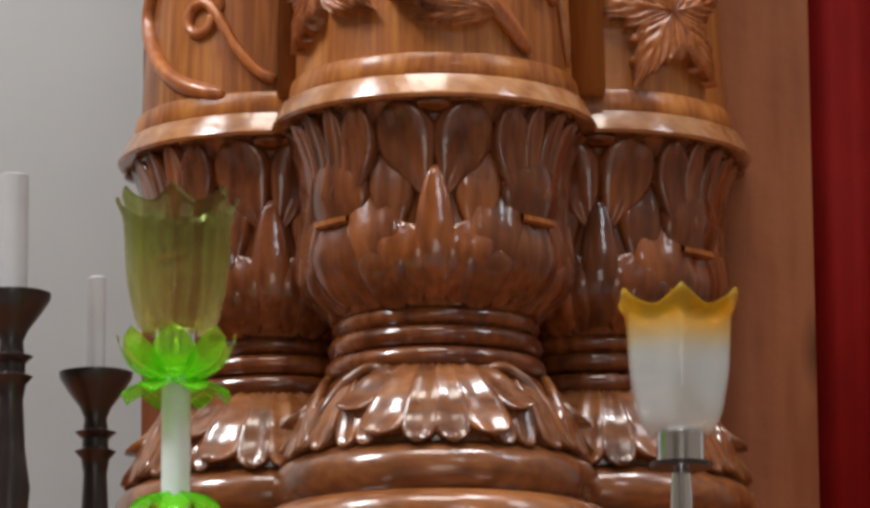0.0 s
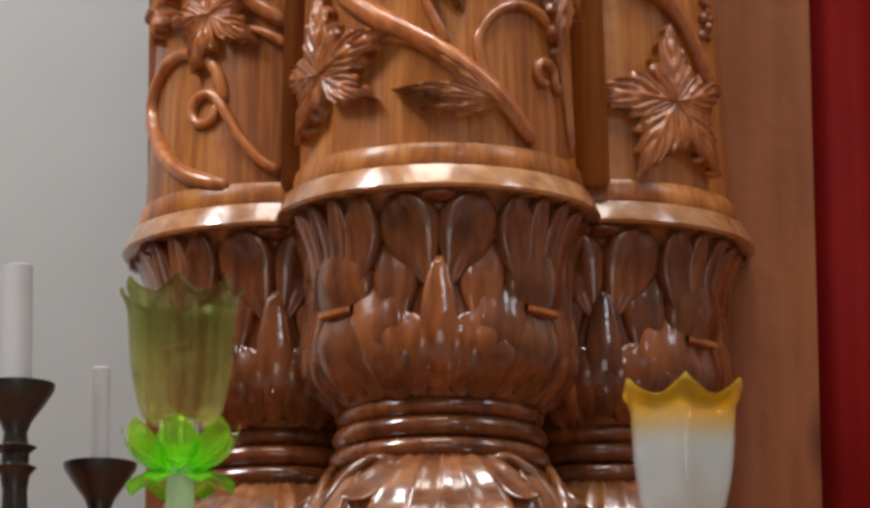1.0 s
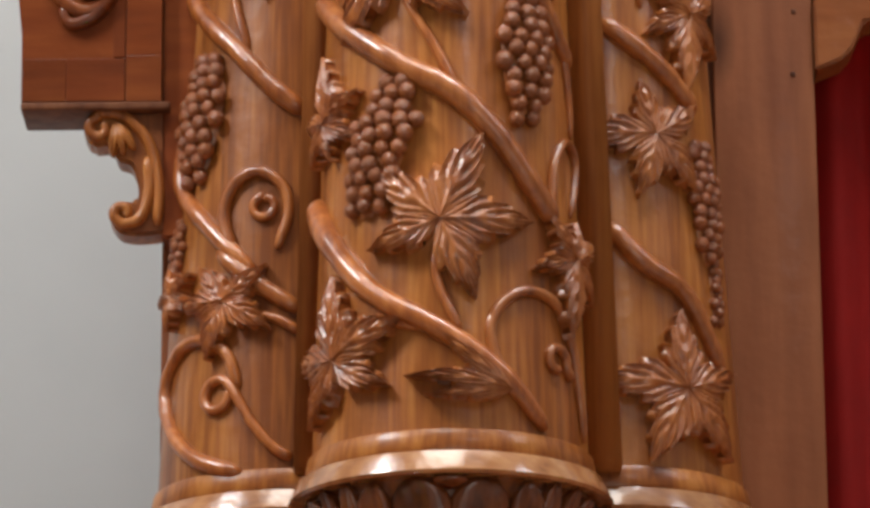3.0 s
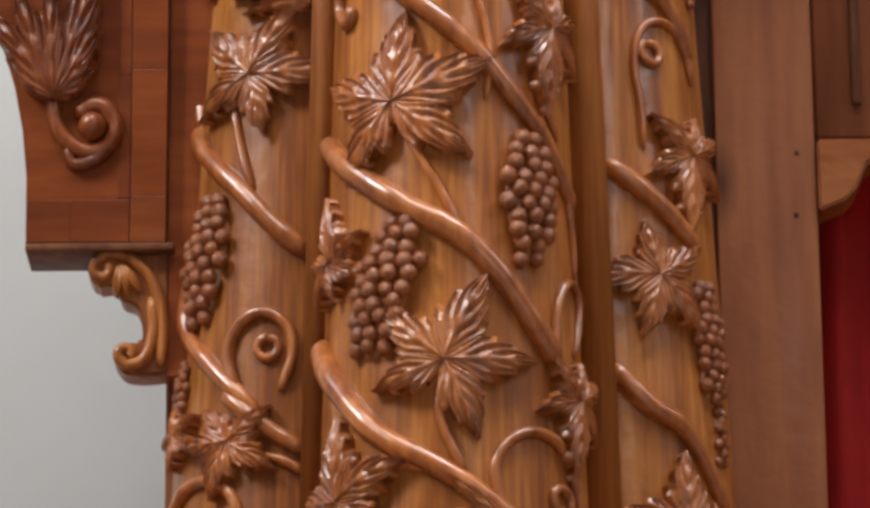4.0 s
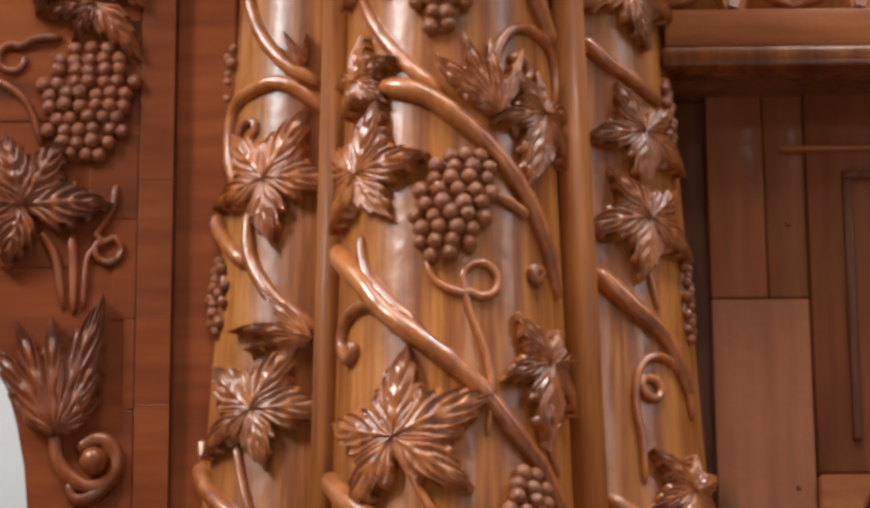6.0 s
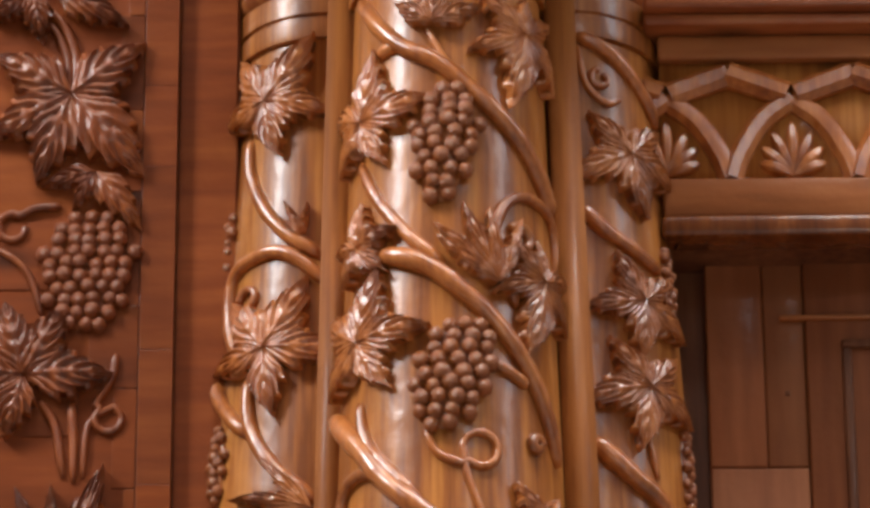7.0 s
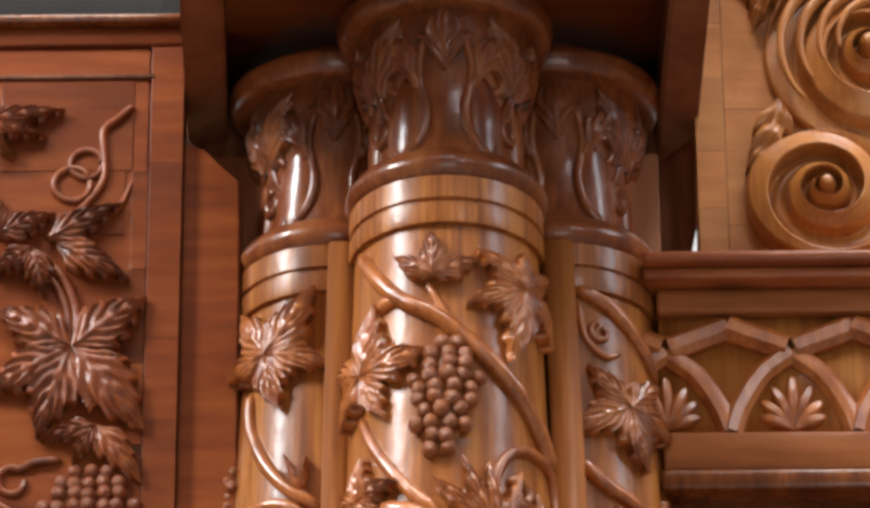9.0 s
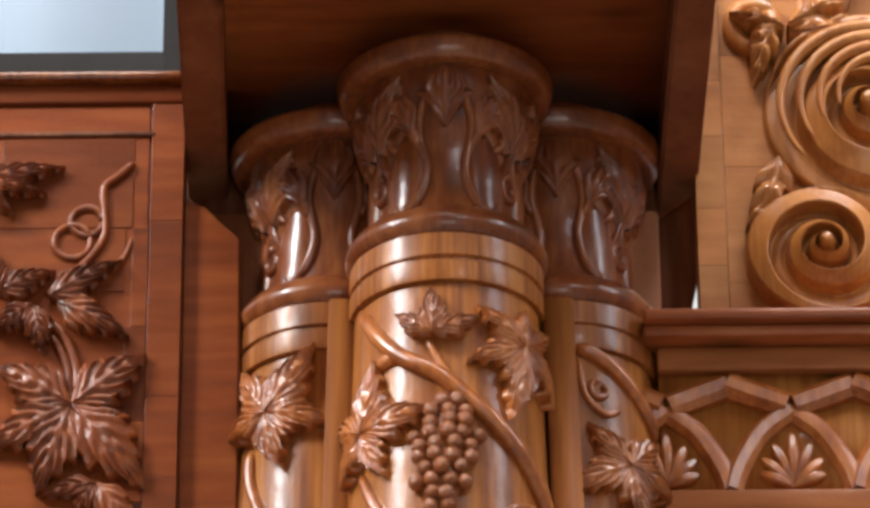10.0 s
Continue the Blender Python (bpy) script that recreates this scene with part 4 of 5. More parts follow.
fz = (3.756, 3.783, 3.835, 3.999, 4.033, 4.064)
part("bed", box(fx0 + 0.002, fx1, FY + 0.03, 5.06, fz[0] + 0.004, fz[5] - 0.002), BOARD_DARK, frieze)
part("lower_moulding", box(fx0 - 0.004, fx1, FY - 0.012, FY + 0.04, fz[0], fz[1], 0.006), TEAK_RED, frieze)
part("plain_band", box(fx0, fx1, FY - 0.004, FY + 0.036, fz[1] + 0.001, fz[2], 0.003), BOARD_ACROSS, frieze, "glossy plain band")
part("field", box(fx0, fx1, FY + 0.012, FY + 0.034, fz[2], fz[3], 0), TEAK_PALE, frieze)
part("upper_fillet", box(fx0 - 0.002, fx1, FY - 0.002, FY + 0.036, fz[3], fz[4] - 0.001, 0.004), BOARD_ACROSS, frieze)
part("cornice", box(fx0 - 0.02, fx1, FY - 0.03, FY + 0.05, fz[4], (fz[4] + fz[5]) / 2, 0.005), CORNICE, frieze)
part("cornice", box(fx0 - 0.02, fx1, FY - 0.045, FY + 0.06, (fz[4] + fz[5]) / 2 + 0.0005, fz[5], 0.005), CORNICE, frieze)
FL = Flat(FY + 0.012)
p0 = (0.344, 3.988)[0]
pitch = (0.498, 3.986)[0] - p0


def strip(surf, pts, w, h, per=6):
    """A flat-topped moulded strip that follows a line on a surface."""
    line = smooth_line(pts, per) if per > 1 else [np.array(p, float) for p in pts]
    rows = []
    for i, (s, z) in enumerate(line):
        a, b = line[max(0, i - 1)], line[min(len(line) - 1, i + 1)]
        d = np.array(b) - np.array(a)
        d = d / max(1e-6, np.hypot(*d))
        n = np.array((-d[1], d[0]))
        rows.append([surf.at(s + n[0] * w * q, z + n[1] * w * q, hh) for q, hh in ((-0.5, -0.004), (-0.5, h * 0.45), (-0.22, h), (0.22, h * 0.92), (0.5, h * 0.55), (0.5, -0.004))])
    bm = grid(rows)
    for r in (0, -1):
        bm.verts.ensure_lookup_table()
        bm.faces.new(bm.verts[:6] if r == 0 else bm.verts[len(bm.verts) - 6:])
    bmesh.ops.recalc_face_normals(bm, faces=bm.faces)
    return sharp(bm, 30)


za, zb, zc, zd = fz[2], fz[3], 3.946, 3.990
for i in range(-1, 4):
    x = p0 + i * pitch
    for s in (-1, 1):
        if x + s * pitch * 0.5 < fx0 + 0.002 or x + s * pitch * 0.5 > fx1:
            continue
        part("gable", strip(FL, [(x, zd - 0.010), (x + s * pitch * 0.47, zc + 0.006)], 0.032, 0.0200 + 0.0012 * s, 1), TEAK_CARVED, frieze)
        part("arch_rib", strip(FL, [(x + s * pitch * 0.5, zc), (x + s * pitch * 0.26, zc - 0.030), (x + s * pitch * 0.08, za + 0.035), (x + s * pitch * 0.01, za + 0.003)], 0.027, 0.0150 + 0.0012 * s), TEAK_CARVED, frieze)
    xs = x + pitch / 2
    if xs > fx1:
        continue
    for k, a in enumerate((-66, -44, -22, 0, 22, 44, 66)):
        part("shell_lobe", petal(FL, (xs, za + 0.008), 0.074 - 0.00045 * abs(a), 0.017, -a, 0.003, 0.014, 1.4, 0.1), TEAK_CARVED, frieze)

# ---------------------------------------------------------------- scroll panel over the frieze
VY = 4.94
scrolls = thing("scroll_relief", (0.6, VY, fz[5]), "carved teak panel with deep spiral volutes over the frieze", "panel")
vx0, vx1 = 0.319, 0.356
ztop = 4.75
edges = [fz[5] + 0.001, 4.181, 4.264, 4.370, 4.453, ztop]
for a, b in zip(edges, edges[1:]):
    part("border_block", box(vx0, vx1, VY - 0.006, VY + 0.05, a, b - 0.0003, 0.0006), BOARD_PALE, scrolls, smooth=False)
edges = [fz[5] + 0.001, 4.159, 4.328, 4.495, ztop]
for a, b in zip(edges, edges[1:]):
    part("board", box(vx1 + 0.001, 1.1, VY, VY + 0.05, a, b - 0.0003, 0.0006), BOARD_PALE, scrolls, smooth=False)
VL = Flat(VY)


def volute(centre, r, low, r0, grow, turn, depth):
    """A deep carved spiral: a hollow channel that widens as it winds out from a button, with sharp ridges and a wall round it."""
    cx, cz = centre
    rows = []
    n, m = 128, 150
    for j in range(m + 3):
        k = min(1.0, j / m)
        row = []
        for i in range(n):
            a = 2 * math.pi * i / n
            q = r0 * 0.6 * (r / (r0 * 0.6)) ** k
            if q < r0:
                h = depth * (0.80 + 0.30 * math.sqrt(max(0, 1 - (q / r0) ** 2)))
            else:
                ph = math.log(q / r0) / math.log(grow) - (a - turn) / (2 * math.pi)
                f = ph - math.floor(ph)
                step = f / 0.08 if f < 0.08 else 1 - 0.35 * (f - 0.08) / 0.40 if f < 0.48 else 0.65 * (1 - (f - 0.48) / 0.12) if f < 0.60 else 0.12 * math.sin((f - 0.6) / 0.4 * math.pi)
                h = depth * (0.30 + 0.70 * step) * (1 - 0.22 * k)
            if j == m + 1:
                h, q = h * 0.75, q * 1.02
            if j == m + 2:
                h, q = -0.004, q * 1.025
            row.append(VL.at(cx + q * math.cos(a), max(low, cz + q * math.sin(a)), h))
        rows.append(row)
    bm = grid(rows, True)
    bm.verts.ensure_lookup_table()
    bm.faces.new(bm.verts[:n])
    bmesh.ops.recalc_face_normals(bm, faces=bm.faces)
    return bm


v1, v2 = (0.478, 4.192), (0.545, 4.400)
part("volute", volute(v1, 0.097, fz[5] + 0.001, 0.0095, 2.25, 0.4, 0.058), TEAK_PALE, scrolls, "deep spiral volute")
part("volute", volute(v2, 0.132, fz[5] + 0.001, 0.014, 2.5, 0.2, 0.052), TEAK_PALE, scrolls, "deep spiral volute with acanthus blades")
LIFT = Flat(VY - 0.040)
for k, (r_, a0, a1, w_) in enumerate(((0.118, 222, 78, 0.012), (0.098, 214, 76, 0.012), (0.078, 204, 74, 0.0115), (0.059, 196, 70, 0.010))):
    part("acanthus_blade", stem(LIFT, curl(LIFT, (v2[0] + 0.006 * k, v2[1] + 0.004 * k), r_, a0, a1, 0.92, 14), w_ * 0.25, w_, 0.15), TEAK_PALE, scrolls)
part("acanthus_tail", lobe(VL, (0.425, 4.330), 0.110, 0.050, 176, 0.030, 3, 0.1, -20), TEAK_PALE, scrolls)
for tn, ln, wd, x, z in ((128, 0.060, 0.040, 0.432, 4.520), (60, 0.075, 0.034, 0.440, 4.515), (-62, 0.120, 0.050, 0.445, 4.520), (-88, 0.120, 0.046, 0.445, 4.508), (150, 0.085, 0.040, 0.428, 4.520)):
    part("acanthus_blade", lobe(VL, (x, z), ln, wd, tn, 0.042, 3, 0.15, 10, base=0.8), TEAK_PALE, scrolls)
part("acanthus_scroll", stem(VL, [(0.432, 4.500), (0.392, 4.504), (0.374, 4.530), (0.384, 4.560), (0.412, 4.566), (0.430, 4.548), (0.420, 4.530), (0.406, 4.534)], 0.014, 0.008), TEAK_PALE, scrolls)

# ---------------------------------------------------------------- canopy over the capitals
canopy = thing("canopy", (0, 4.7, 4.3), "dark timber canopy resting on the column capitals", "canopy")
CZ = CAP_Z1 + 0.075
part("soffit", box(-0.30, 0.33, 4.40, 5.06, CZ + 0.001, CZ + 0.03, 0), BOARD_PANEL, canopy)


def beam(corners, z0, z1):
    bm = bmesh.new()
    lo = [bm.verts.new((x, y, z0)) for x, y in corners]
    hi = [bm.verts.new((x, y, z1)) for x, y in corners]
    bm.faces.new(lo), bm.faces.new(hi)
    for i in range(4):
        j = (i + 1) % 4
        bm.faces.new((lo[i], lo[j], hi[j], hi[i]))
    bmesh.ops.recalc_face_normals(bm, faces=bm.faces)
    bmesh.ops.bevel(bm, geom=bm.edges[:], offset=0.004, segments=2, affect="EDGES")
    return sharp(bm, 12)


part("beam", beam([(-0.283, 5.054), (-0.332, 4.985), (-0.318, 4.423), (-0.263, 4.424)], 4.31, CZ + 0.2), BOARD_UP, canopy)
part("beam", beam([(0.272, 5.059), (0.323, 4.982), (0.325, 4.433), (0.276, 4.432)], 4.31, CZ + 0.2), BOARD_UP, canopy)
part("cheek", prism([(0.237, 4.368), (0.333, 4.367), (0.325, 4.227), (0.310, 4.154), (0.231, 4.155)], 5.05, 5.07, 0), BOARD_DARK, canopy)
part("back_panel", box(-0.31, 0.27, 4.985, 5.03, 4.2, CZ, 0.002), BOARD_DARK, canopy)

# ---------------------------------------------------------------- carved arch panel on the window side
AP = 4.86
arch = thing("arch_panel", (-0.6, AP, 3.0), "carved teak arch spandrel with vine leaves and grapes", "panel")
zb0, zt0 = 3.112, 4.420
ax0, ax1 = -0.492, -0.330
xs = -0.372
arc = []
rad_a = 0.62
for i in range(15):
    a = radians(3 + 5.2 * i)
    arc.append((ax0 - rad_a + rad_a * math.cos(a), zb0 + 0.05 + rad_a * math.sin(a)))
lefted = -1.15
arc = [p for p in arc if p[0] > lefted]
outline = [(xs, zb0), (ax0, zb0)] + arc + [(lefted, arc[-1][1] + 0.02), (lefted, zt0 - 0.04), (xs, zt0 - 0.04)]
part("board", prism(outline, AP, AP + 0.06), BOARD_PANEL, arch)
edges = [zb0, 3.168, 3.325, 3.437, 3.610, 3.853, 3.963, 4.210, zt0 - 0.04]
for a, b in zip(edges, edges[1:]):
    part("border_block", box(xs + 0.0008, ax1, AP - 0.003, AP + 0.06, a, b - 0.0003, 0.0006), BOARD_PANEL, arch, smooth=False)
# Added board, dark like the shaded gap it closes.
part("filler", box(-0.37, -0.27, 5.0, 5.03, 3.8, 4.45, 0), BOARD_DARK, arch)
part("stile", prism([(ax1 + 0.001, zb0 - 0.16), (ax1 + 0.075, zb0 - 0.16), (-0.256, 4.027), (-0.258, 4.190), (-0.287, 4.219), (-0.303, 4.238), (ax1 + 0.001, 4.249)], AP + 0.012, AP + 0.07), BOARD_PANEL, arch)
part("top_rail", box(lefted, ax1 + 0.02, AP - 0.006, AP + 0.06, zt0 - 0.0395, zt0 - 0.012, 0.003), BOARD_PANEL, arch)
part("top_moulding", box(lefted, ax1 + 0.03, AP - 0.02, AP + 0.07, zt0 - 0.0115, zt0, 0.004), TEAK_RED, arch)
zg = 4.336
part("groove_bead", box(lefted, -0.367, AP - 0.004, AP + 0.005, zg - 0.003, zg + 0.003, 0.001), BOARD_DARK, arch)
part("sill_board", box(ax0, ax1 + 0.01, AP - 0.004, AP + 0.075, zb0 - 0.010, zb0 - 0.0005, 0.002), BOARD_DARK, arch)
# glued blocks that show in the field between the carving
for bx0, bx1, bz0, bz1 in ((-0.440, -0.3725, 3.113, 3.165), (-0.491, -0.4405, 3.113, 3.165), (-0.386, -0.3725, 3.166, 3.318), (-0.386, -0.3725, 3.319, 3.432), (-0.400, -0.3725, 3.433, 3.560),
                           (-0.430, -0.3725, 3.561, 3.668), (-0.395, -0.3725, 3.669, 3.820), (-0.408, -0.3725, 3.821, 3.930), (-0.400, -0.3725, 3.931, 4.060), (-0.392, -0.3725, 4.061, 4.200),
                           (-0.640, -0.401, 4.110, 4.200), (-0.560, -0.393, 4.201, 4.330), (-0.600, -0.409, 3.690, 3.780), (-0.600, -0.441, 3.500, 3.600)):
    part("block", box(bx0, bx1, AP - 0.0016, AP + 0.01, bz0, bz1 - 0.0004, 0.0005), BOARD_PANEL, arch, smooth=False)
A = Flat(AP)


def on_arch(name, bm, mat=CARVED_RED, label=""):
    part(name, bm, mat, arch, label)


# scroll foot and the feathered leaf that springs from it
on_arch("scroll", stem(A, [(-0.462, 3.300), (-0.460, 3.262), (-0.446, 3.236), (-0.420, 3.222), (-0.396, 3.232), (-0.390, 3.255), (-0.402, 3.276), (-0.420, 3.278), (-0.434, 3.264)], 0.009, 0.011))
on_arch("scroll", stem(A, [(-0.446, 3.232), (-0.438, 3.208), (-0.415, 3.212), (-0.394, 3.232)], 0.006, 0.010))
button = bmesh.new()
bmesh.ops.create_uvsphere(button, u_segments=20, v_segments=12, radius=0.0165)
bmesh.ops.translate(button, vec=A.at(-0.416, 3.252, 0.010), verts=button.verts)
on_arch("scroll_button", button, label="round button in the scroll")
for tn, ln, wd, bd in ((30, 0.140, 0.044, 6), (17, 0.155, 0.046, 2), (3, 0.150, 0.044, 0), (-48, 0.085, 0.034, 10), (-34, 0.120, 0.050, 8), (-17, 0.182, 0.062, 0)):
    on_arch("fan_blade", lobe(A, (-0.462, 3.285), ln, wd, tn, 0.024, 4, 0.5, bd))
for pts, r_ in (([(-0.487, 3.545), (-0.468, 3.510), (-0.457, 3.446)], 0.0062), ([(-0.450, 3.545), (-0.446, 3.495), (-0.445, 3.440)], 0.0062),
                ([(-0.398, 3.605), (-0.402, 3.572), (-0.419, 3.542)] + curl(A, (-0.405, 3.520), 0.0165, 130, 440, 0.9, 10) + [(-0.429, 3.512), (-0.434, 3.446)], 0.0052),
                ([(-0.468, 3.800), (-0.500, 3.797)] + curl(A, (-0.527, 3.772), 0.0185, 60, 370, 0.85, 10), 0.0056),
                ([(-0.545, 3.745), (-0.507, 3.712), (-0.488, 3.655)], 0.0050),
                ([(-0.455, 3.955), (-0.457, 4.005), (-0.477, 4.052), (-0.516, 4.083)], 0.0068), ([(-0.463, 3.955), (-0.467, 4.002), (-0.487, 4.044), (-0.520, 4.072)], 0.0060),
                ([(-0.393, 4.293), (-0.412, 4.274), (-0.430, 4.256), (-0.427, 4.215), (-0.428, 4.186), (-0.444, 4.158), (-0.470, 4.130), (-0.498, 4.106)], 0.0058),
                (curl(A, (-0.450, 4.209), 0.0200, 0, 360, 1.0, 12), 0.0050), (curl(A, (-0.467, 4.180), 0.0230, 20, 380, 1.0, 12), 0.0052)):
    on_arch("tendril", stem(A, pts, r_, r_ * 0.82, 0.5, 8))


def spray(place, tips, width=0.62, h=0.022, teeth=5):
    """Toothed leaflets that meet at one point; each tip is given as a place."""
    for i, (x, z) in enumerate(tips):
        dx, dz = x - place[0], z - place[1]
        ln = math.hypot(dx, dz)
        on_arch("leaflet", lobe(A, place, ln, ln * width, math.degrees(math.atan2(-dx, dz)), h * (1 + 0.05 * (i % 3)), teeth, 0.38, base=0.5, wedge=42))


spray((-0.460, 3.947), ((-0.370, 4.018), (-0.369, 3.836), (-0.500, 3.828), (-0.560, 3.890), (-0.556, 4.004)), 0.62)
spray((-0.507, 3.574), ((-0.400, 3.577), (-0.461, 3.664), (-0.533, 3.672), (-0.590, 3.584), (-0.527, 3.494)), 0.66)
spray((-0.482, 4.090), ((-0.392, 4.043),), 0.44)
spray((-0.492, 4.098), ((-0.404, 4.150),), 0.40)
spray((-0.512, 4.086), ((-0.497, 4.020), (-0.560, 4.050)), 0.62)
spray((-0.556, 4.104), ((-0.486, 4.136), (-0.560, 4.165)), 0.50)
spray((-0.590, 4.262), ((-0.479, 4.285), (-0.500, 4.246), (-0.540, 4.215)), 0.30, teeth=5)
on_arch("leaf_tip", stem(A, [(-0.418, 4.138), (-0.402, 4.158), (-0.393, 4.186)], 0.006, 0.0022, 0.5, 8))
spray((-0.428, 3.842), ((-0.369, 3.765), (-0.494, 3.826), (-0.455, 3.792)), 0.44, 0.017, 4)
grape_bunch(A, (-0.432, 3.782), 0.112, 0.146, -0.03, arch, 0.0098, seed=79, bulge=0.009, mesh=berry_mesh(CARVED_RED), mat=CARVED_RED)

# small scroll bracket under the arch panel
bracket = thing("scroll_bracket", (ax1 - 0.03, AP + 0.03, zb0 - 0.15), "small carved scroll bracket under the arch panel", "bracket")
outer = [(-0.326, 3.108), (-0.355, 3.103), (-0.387, 3.110), (-0.409, 3.103), (-0.420, 3.083), (-0.410, 3.064), (-0.389, 3.063), (-0.380, 3.046), (-0.365, 3.039), (-0.357, 3.016), (-0.359, 2.997), (-0.382, 2.996), (-0.390, 2.980), (-0.378, 2.960), (-0.356, 2.955), (-0.324, 2.958)]
part("body", prism(profile(outer, 4), AP + 0.012, AP + 0.055, 0.004), TEAK, bracket)
BR = Flat(AP + 0.012)
part("scroll", stem(BR, [(-0.334, 2.966), (-0.333, 3.016), (-0.345, 3.066), (-0.371, 3.096), (-0.399, 3.102)] + curl(BR, (-0.402, 3.083), 0.014, 100, 420, 0.4), 0.007, 0.006), TEAK, bracket)
part("scroll", stem(BR, [(-0.346, 3.049), (-0.343, 3.009), (-0.353, 2.976), (-0.372, 2.968)] + curl(BR, (-0.374, 2.981), 0.011, 250, -60, 0.4), 0.007, 0.006), TEAK, bracket)
for k, tn in enumerate((200, 180, 160)):
    part("leaflet", petal(BR, (-0.383, 3.090), 0.04, 0.013, tn + 15, 0.003, 0.012, 1.0, 0.3), TEAK, bracket)

# ---------------------------------------------------------------- altar shelf and what stands on it
tagged(part("altar_shelf", box(-1.2, 1.2, 4.15, 5.2, 1.85, 1.95, 0.006), BOARD_ACROSS), "varnished wooden altar shelf", "shelf")
tagged(part("altar", box(-1.15, 1.15, 4.3, 5.2, 0.0, 1.849, 0.006), BOARD_ACROSS), "plain wooden altar body", "altar")


def tulip_cup(cx, cy, z0, z1, r0, r1, scallops, depth, thick=0.003):
    """A moulded glass cup: ribbed wall, scalloped rim, real thickness."""
    n = scallops * 12
    rows = []

    def ring(t, inset):
        out = []
        for i in range(n):
            a = 2 * math.pi * i / n
            ph = math.cos(a * scallops)
            rib = 1 + 0.095 * ph * (0.35 + 0.65 * t)
            prof = r0 + (r1 - r0) * (math.sin(min(1, t * 1.9) * math.pi / 2) * 0.66 + 0.34 * t) - 0.006 * max(0, 1 - t / 0.08)
            prof += 0.010 * max(0, t - 0.85) / 0.15 * 0.6
            z = z0 + (z1 - z0) * t - depth * (t ** 6) * abs(math.sin(a * scallops / 2)) ** 0.9
            r = (prof - inset) * rib
            out.append((cx + r * math.sin(a), cy - r * math.cos(a), z))
        return out

    for j in range(17):
        rows.append(ring(j / 16, 0))
    for j in range(16, -1, -1):
        rows.append(ring(max(j / 16, 0.03), thick))
    bm = grid(rows, True)
    bm.verts.ensure_lookup_table()
    bm.faces.new(bm.verts[:n])
    bm.faces.new(bm.verts[len(bm.verts) - n:])
    bmesh.ops.recalc_face_normals(bm, faces=bm.faces)
    return bm


def lotus(cx, cy, z, r, rise, petals, turn=0):
    """A ring of pointed, cupped petals."""
    bms = []
    for k in range(petals):
        a0 = 2 * math.pi * k / petals + turn
        rows = []
        for j in range(9):
            t = j / 8
            rr = r * (0.18 + 0.82 * math.sin(t * math.pi / 2) ** 0.9)
            zz = z + rise * t ** 1.7
            w = 1.25 * math.pi / petals * (math.sin(math.pi * min(1, 0.18 + 0.82 * t)) ** 0.7) * (1 if t < 0.98 else 0.1)
            rows.append([(cx + rr * math.sin(a0 + w * q) * (1 - 0.05 * (1 - q * q)), cy - rr * math.cos(a0 + w * q) * (1 - 0.05 * (1 - q * q)), zz - 0.004 * (1 - q * q)) for q in (-1, -0.6, -0.2, 0.2, 0.6, 1)])
        bm = grid(rows)
        bmesh.ops.solidify(bm, geom=bm.faces[:], thickness=0.0022)
        bms.append(bm)
    return bms


# lamp with the yellow-green cup
LY = 4.33
gx = -0.257
gz = [2.444, 2.302, 2.281, 2.240, 2.147]
SMOKE = glass("smoky_green_glass", (1.0, 0.99, 0.72), (0.64, 0.68, 0.36), gz[1], gz[0], 0.03, 0.95, 0.26)
GREEN = glass("green_glass", (0.35, 0.95, 0.06), (0.72, 1.0, 0.14), gz[2] - 0.03, gz[2] + 0.03, 0.12, 0.6, 0.62)
lamp1 = thing("oil_lamp", (gx, LY, 1.95), "glass altar lamp with smoky green tulip cup and green lotus petals", "lamp")
part("cup", tulip_cup(gx, LY, gz[1], gz[0], 0.0372, 0.0521, 7, 0.016), SMOKE, lamp1, "ribbed yellow-green tulip cup")
part("collar", lathe([(0.0, gz[2] - 0.004), (0.021, gz[2] - 0.004), (0.021, gz[1] + 0.004), (0.0, gz[1] + 0.004)], gx, LY, 32), CHROME, lamp1, "chrome collar")
for bm in lotus(gx, LY, gz[2] - 0.024, 0.060, 0.046, 8):
    part("lotus_petal", bm, GREEN, lamp1, "translucent bright green lotus petals")
for bm in lotus(gx, LY, gz[2] - 0.026, 0.056, -0.018, 8, 0.4):
    part("lotus_petal", bm, GREEN, lamp1, "translucent bright green drooping petals")
part("tube", lathe([(0.0, 1.97), (0.0145, 1.97), (0.0145, gz[2] - 0.022), (0.0, gz[2] - 0.022)], gx, LY, 32), OPAL, lamp1, "white opal tube")
for bm in lotus(gx, LY, gz[4] - 0.004, 0.052, -0.03, 8):
    part("lotus_petal", bm, GREEN, lamp1, "translucent bright green drooping petals")
part("foot", lathe([(0.0, 1.95), (0.05, 1.95), (0.048, 1.957), (0.02, 1.967), (0.0, 1.97)], gx, LY, 32), CHROME, lamp1)

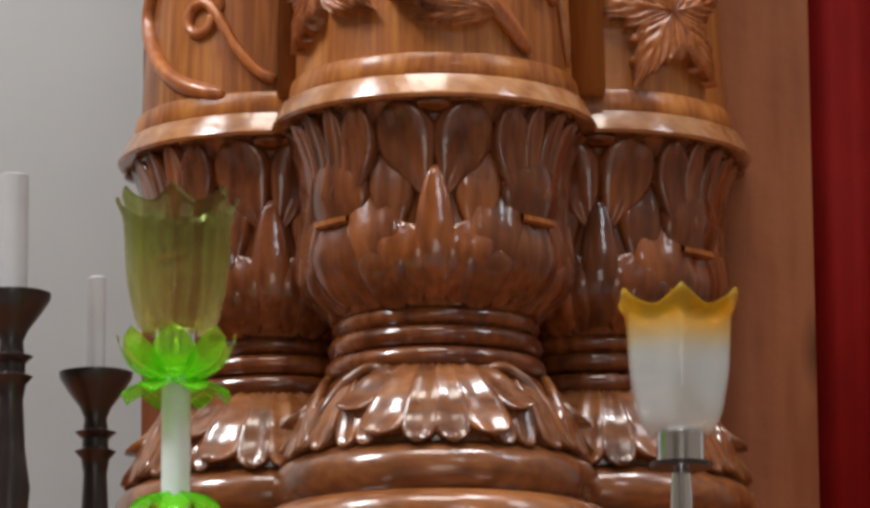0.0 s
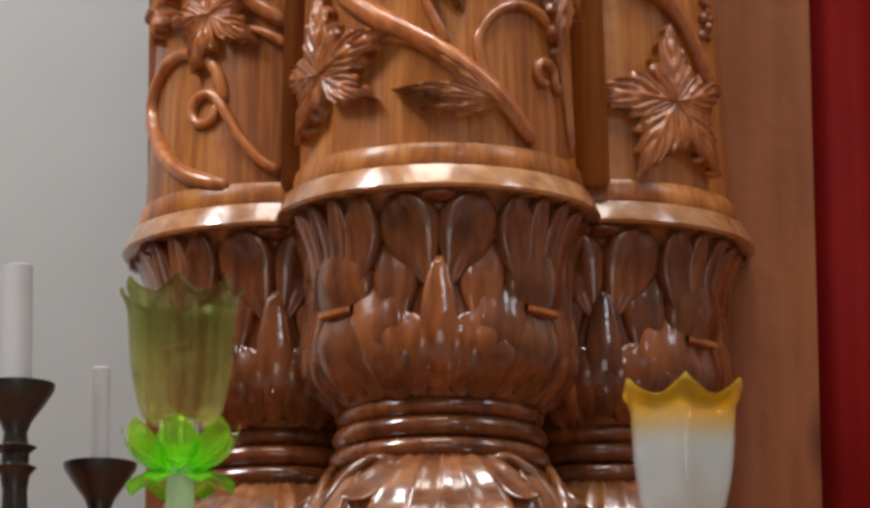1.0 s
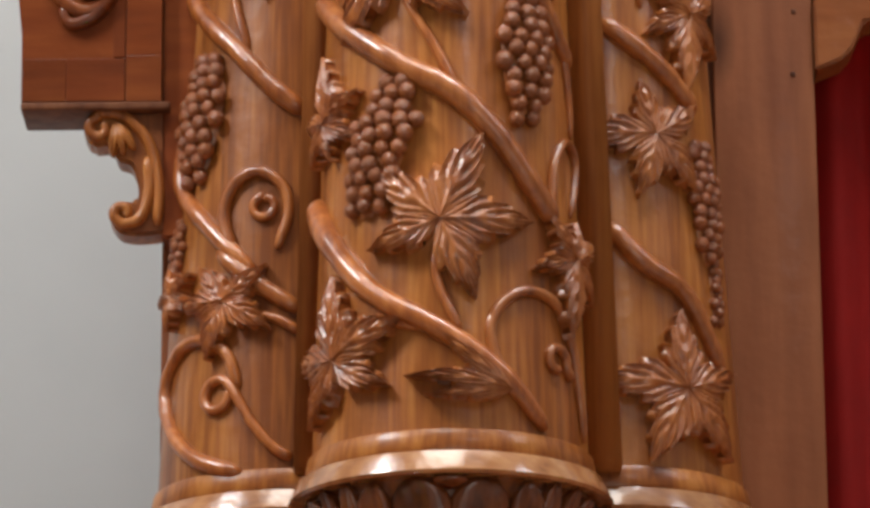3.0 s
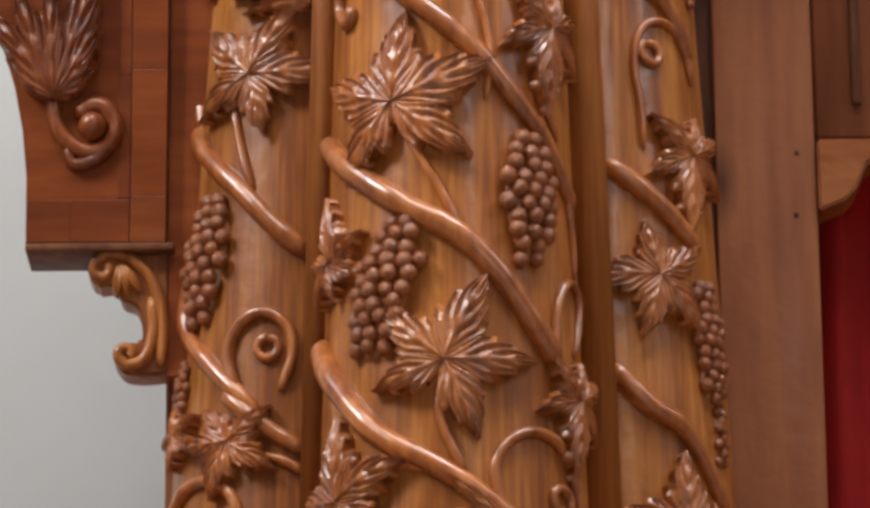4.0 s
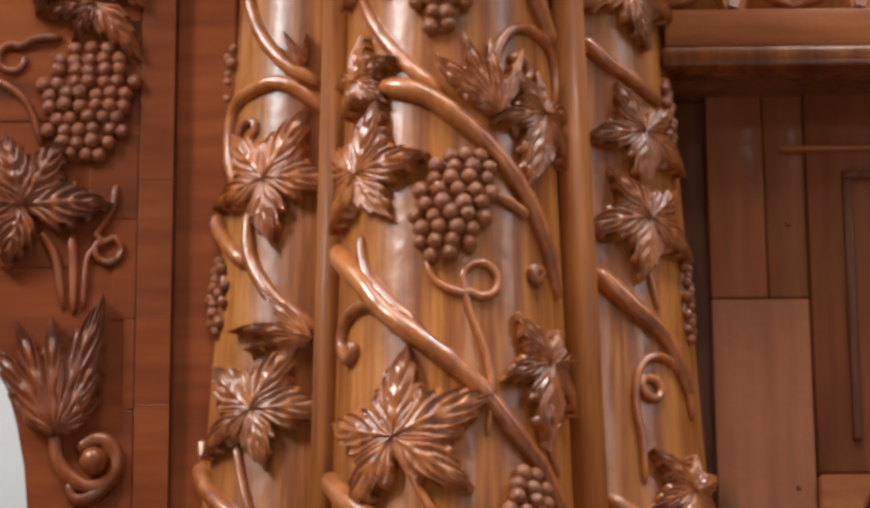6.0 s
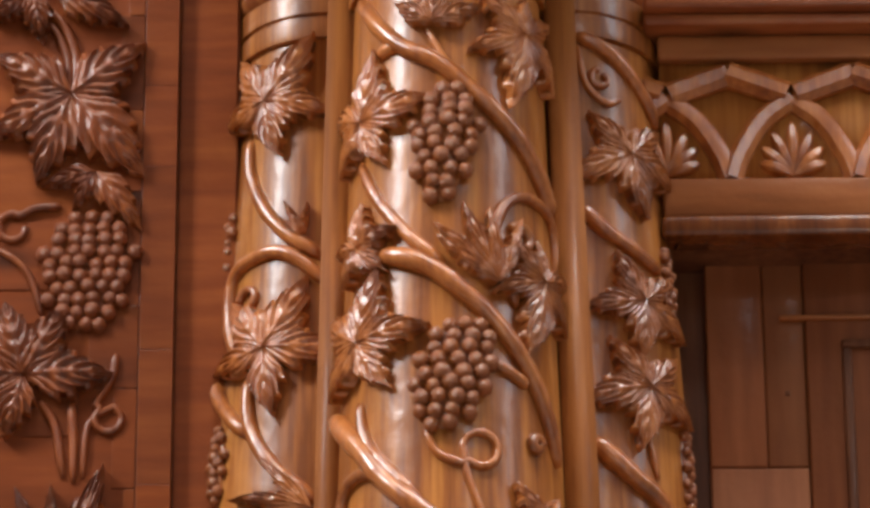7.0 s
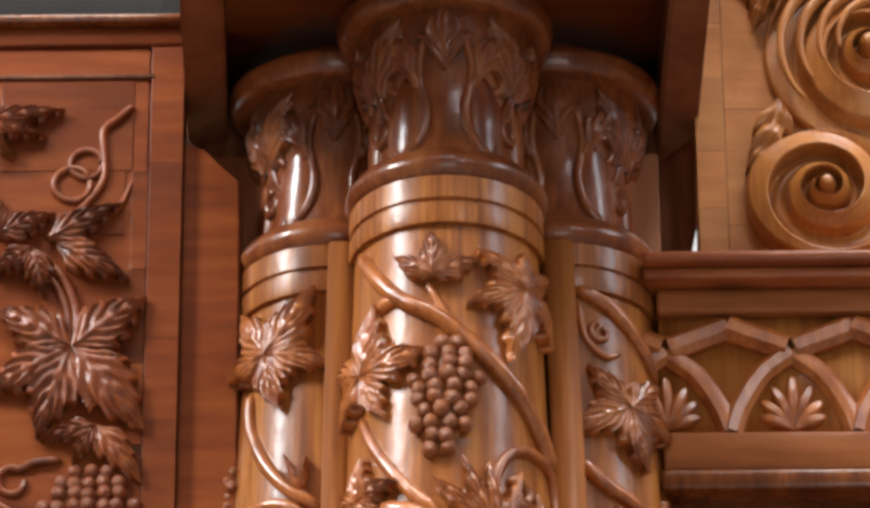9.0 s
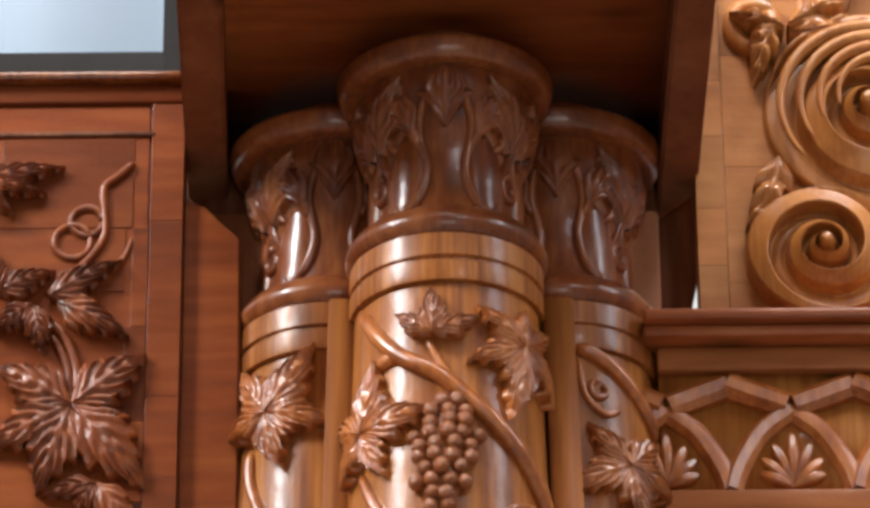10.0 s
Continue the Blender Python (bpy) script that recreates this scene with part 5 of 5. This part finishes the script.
# lamp with the amber-rimmed cup
hx = 0.241
hz = [2.339, 2.199, 2.170]
FROST = glass("amber_frosted_glass", (0.84, 0.86, 0.86), (0.93, 0.66, 0.04), hz[1] + 0.080, hz[0] - 0.025, 0.25, 0.5, 0.42)
lamp2 = thing("oil_lamp", (hx, LY, 1.95), "frosted glass altar lamp with amber scalloped rim on chrome stem", "lamp")
part("cup", tulip_cup(hx, LY, hz[1], hz[0], 0.0384, 0.0533, 6, 0.018), FROST, lamp2, "frosted tulip cup with amber rim")
part("socket", lathe([(0.0, hz[2]), (0.024, hz[2]), (0.024, hz[1] + 0.004), (0.0, hz[1] + 0.004)], hx, LY, 32), CHROME, lamp2, "chrome socket")
part("flange", lathe([(0.0, hz[2] - 0.007), (0.031, hz[2] - 0.006), (0.031, hz[2] - 0.001), (0.0, hz[2] - 0.0005)], hx, LY, 32), BLACK_WOOD, lamp2)
part("stem", lathe([(0.0, 1.97), (0.013, 1.97), (0.011, hz[2] - 0.03), (0.009, hz[2] - 0.007), (0.0, hz[2] - 0.0075)], hx, LY, 32), CHROME, lamp2, "chrome stem")
part("foot", lathe([(0.0, 1.95), (0.05, 1.95), (0.048, 1.957), (0.02, 1.967), (0.0, 1.97)], hx, LY, 32), CHROME, lamp2)


def candlestick(x, y, ztop, rim, candle_top, r_candle):
    st = thing("candlestick", (x, y, 1.95), "black turned wooden candlestick with a pale wax candle", "candlestick", "altar candlesticks")
    k = rim / 0.04
    pr = [(0.0, ztop), (rim * 0.55, ztop - 0.002), (rim, ztop), (rim * 0.98, ztop - 0.006 * k), (rim * 0.72, ztop - 0.022 * k), (rim * 0.42, ztop - 0.038 * k), (rim * 0.30, ztop - 0.050 * k), (rim * 0.34, ztop - 0.062 * k),
          (rim * 0.56, ztop - 0.065 * k), (rim * 0.36, ztop - 0.072 * k), (rim * 0.36, ztop - 0.082 * k), (rim * 0.56, ztop - 0.086 * k), (rim * 0.38, ztop - 0.094 * k),
          (rim * 0.32, ztop - 0.11 * k), (rim * 0.38, ztop - 0.16 * k), (rim * 0.52, ztop - 0.20 * k), (rim * 0.42, ztop - 0.24 * k), (rim * 0.5, 2.0), (rim * 1.1, 1.96), (rim * 1.15, 1.95), (0.0, 1.95)]
    part("turned_stem", lathe(pr, x, y, 36), BLACK_WOOD, st)
    part("candle", lathe([(0.0, ztop - 0.001), (r_candle, ztop - 0.001), (r_candle, candle_top - 0.002), (r_candle * 0.7, candle_top), (0.0, candle_top - 0.003)], x, y, 28), WAX, st, "pale wax candle")


candlestick(-0.442, 4.55, 2.386, 0.0409, 2.514, 0.0161)
candlestick(-0.359, 4.62, 2.314, 0.0391, 2.418, 0.0099)
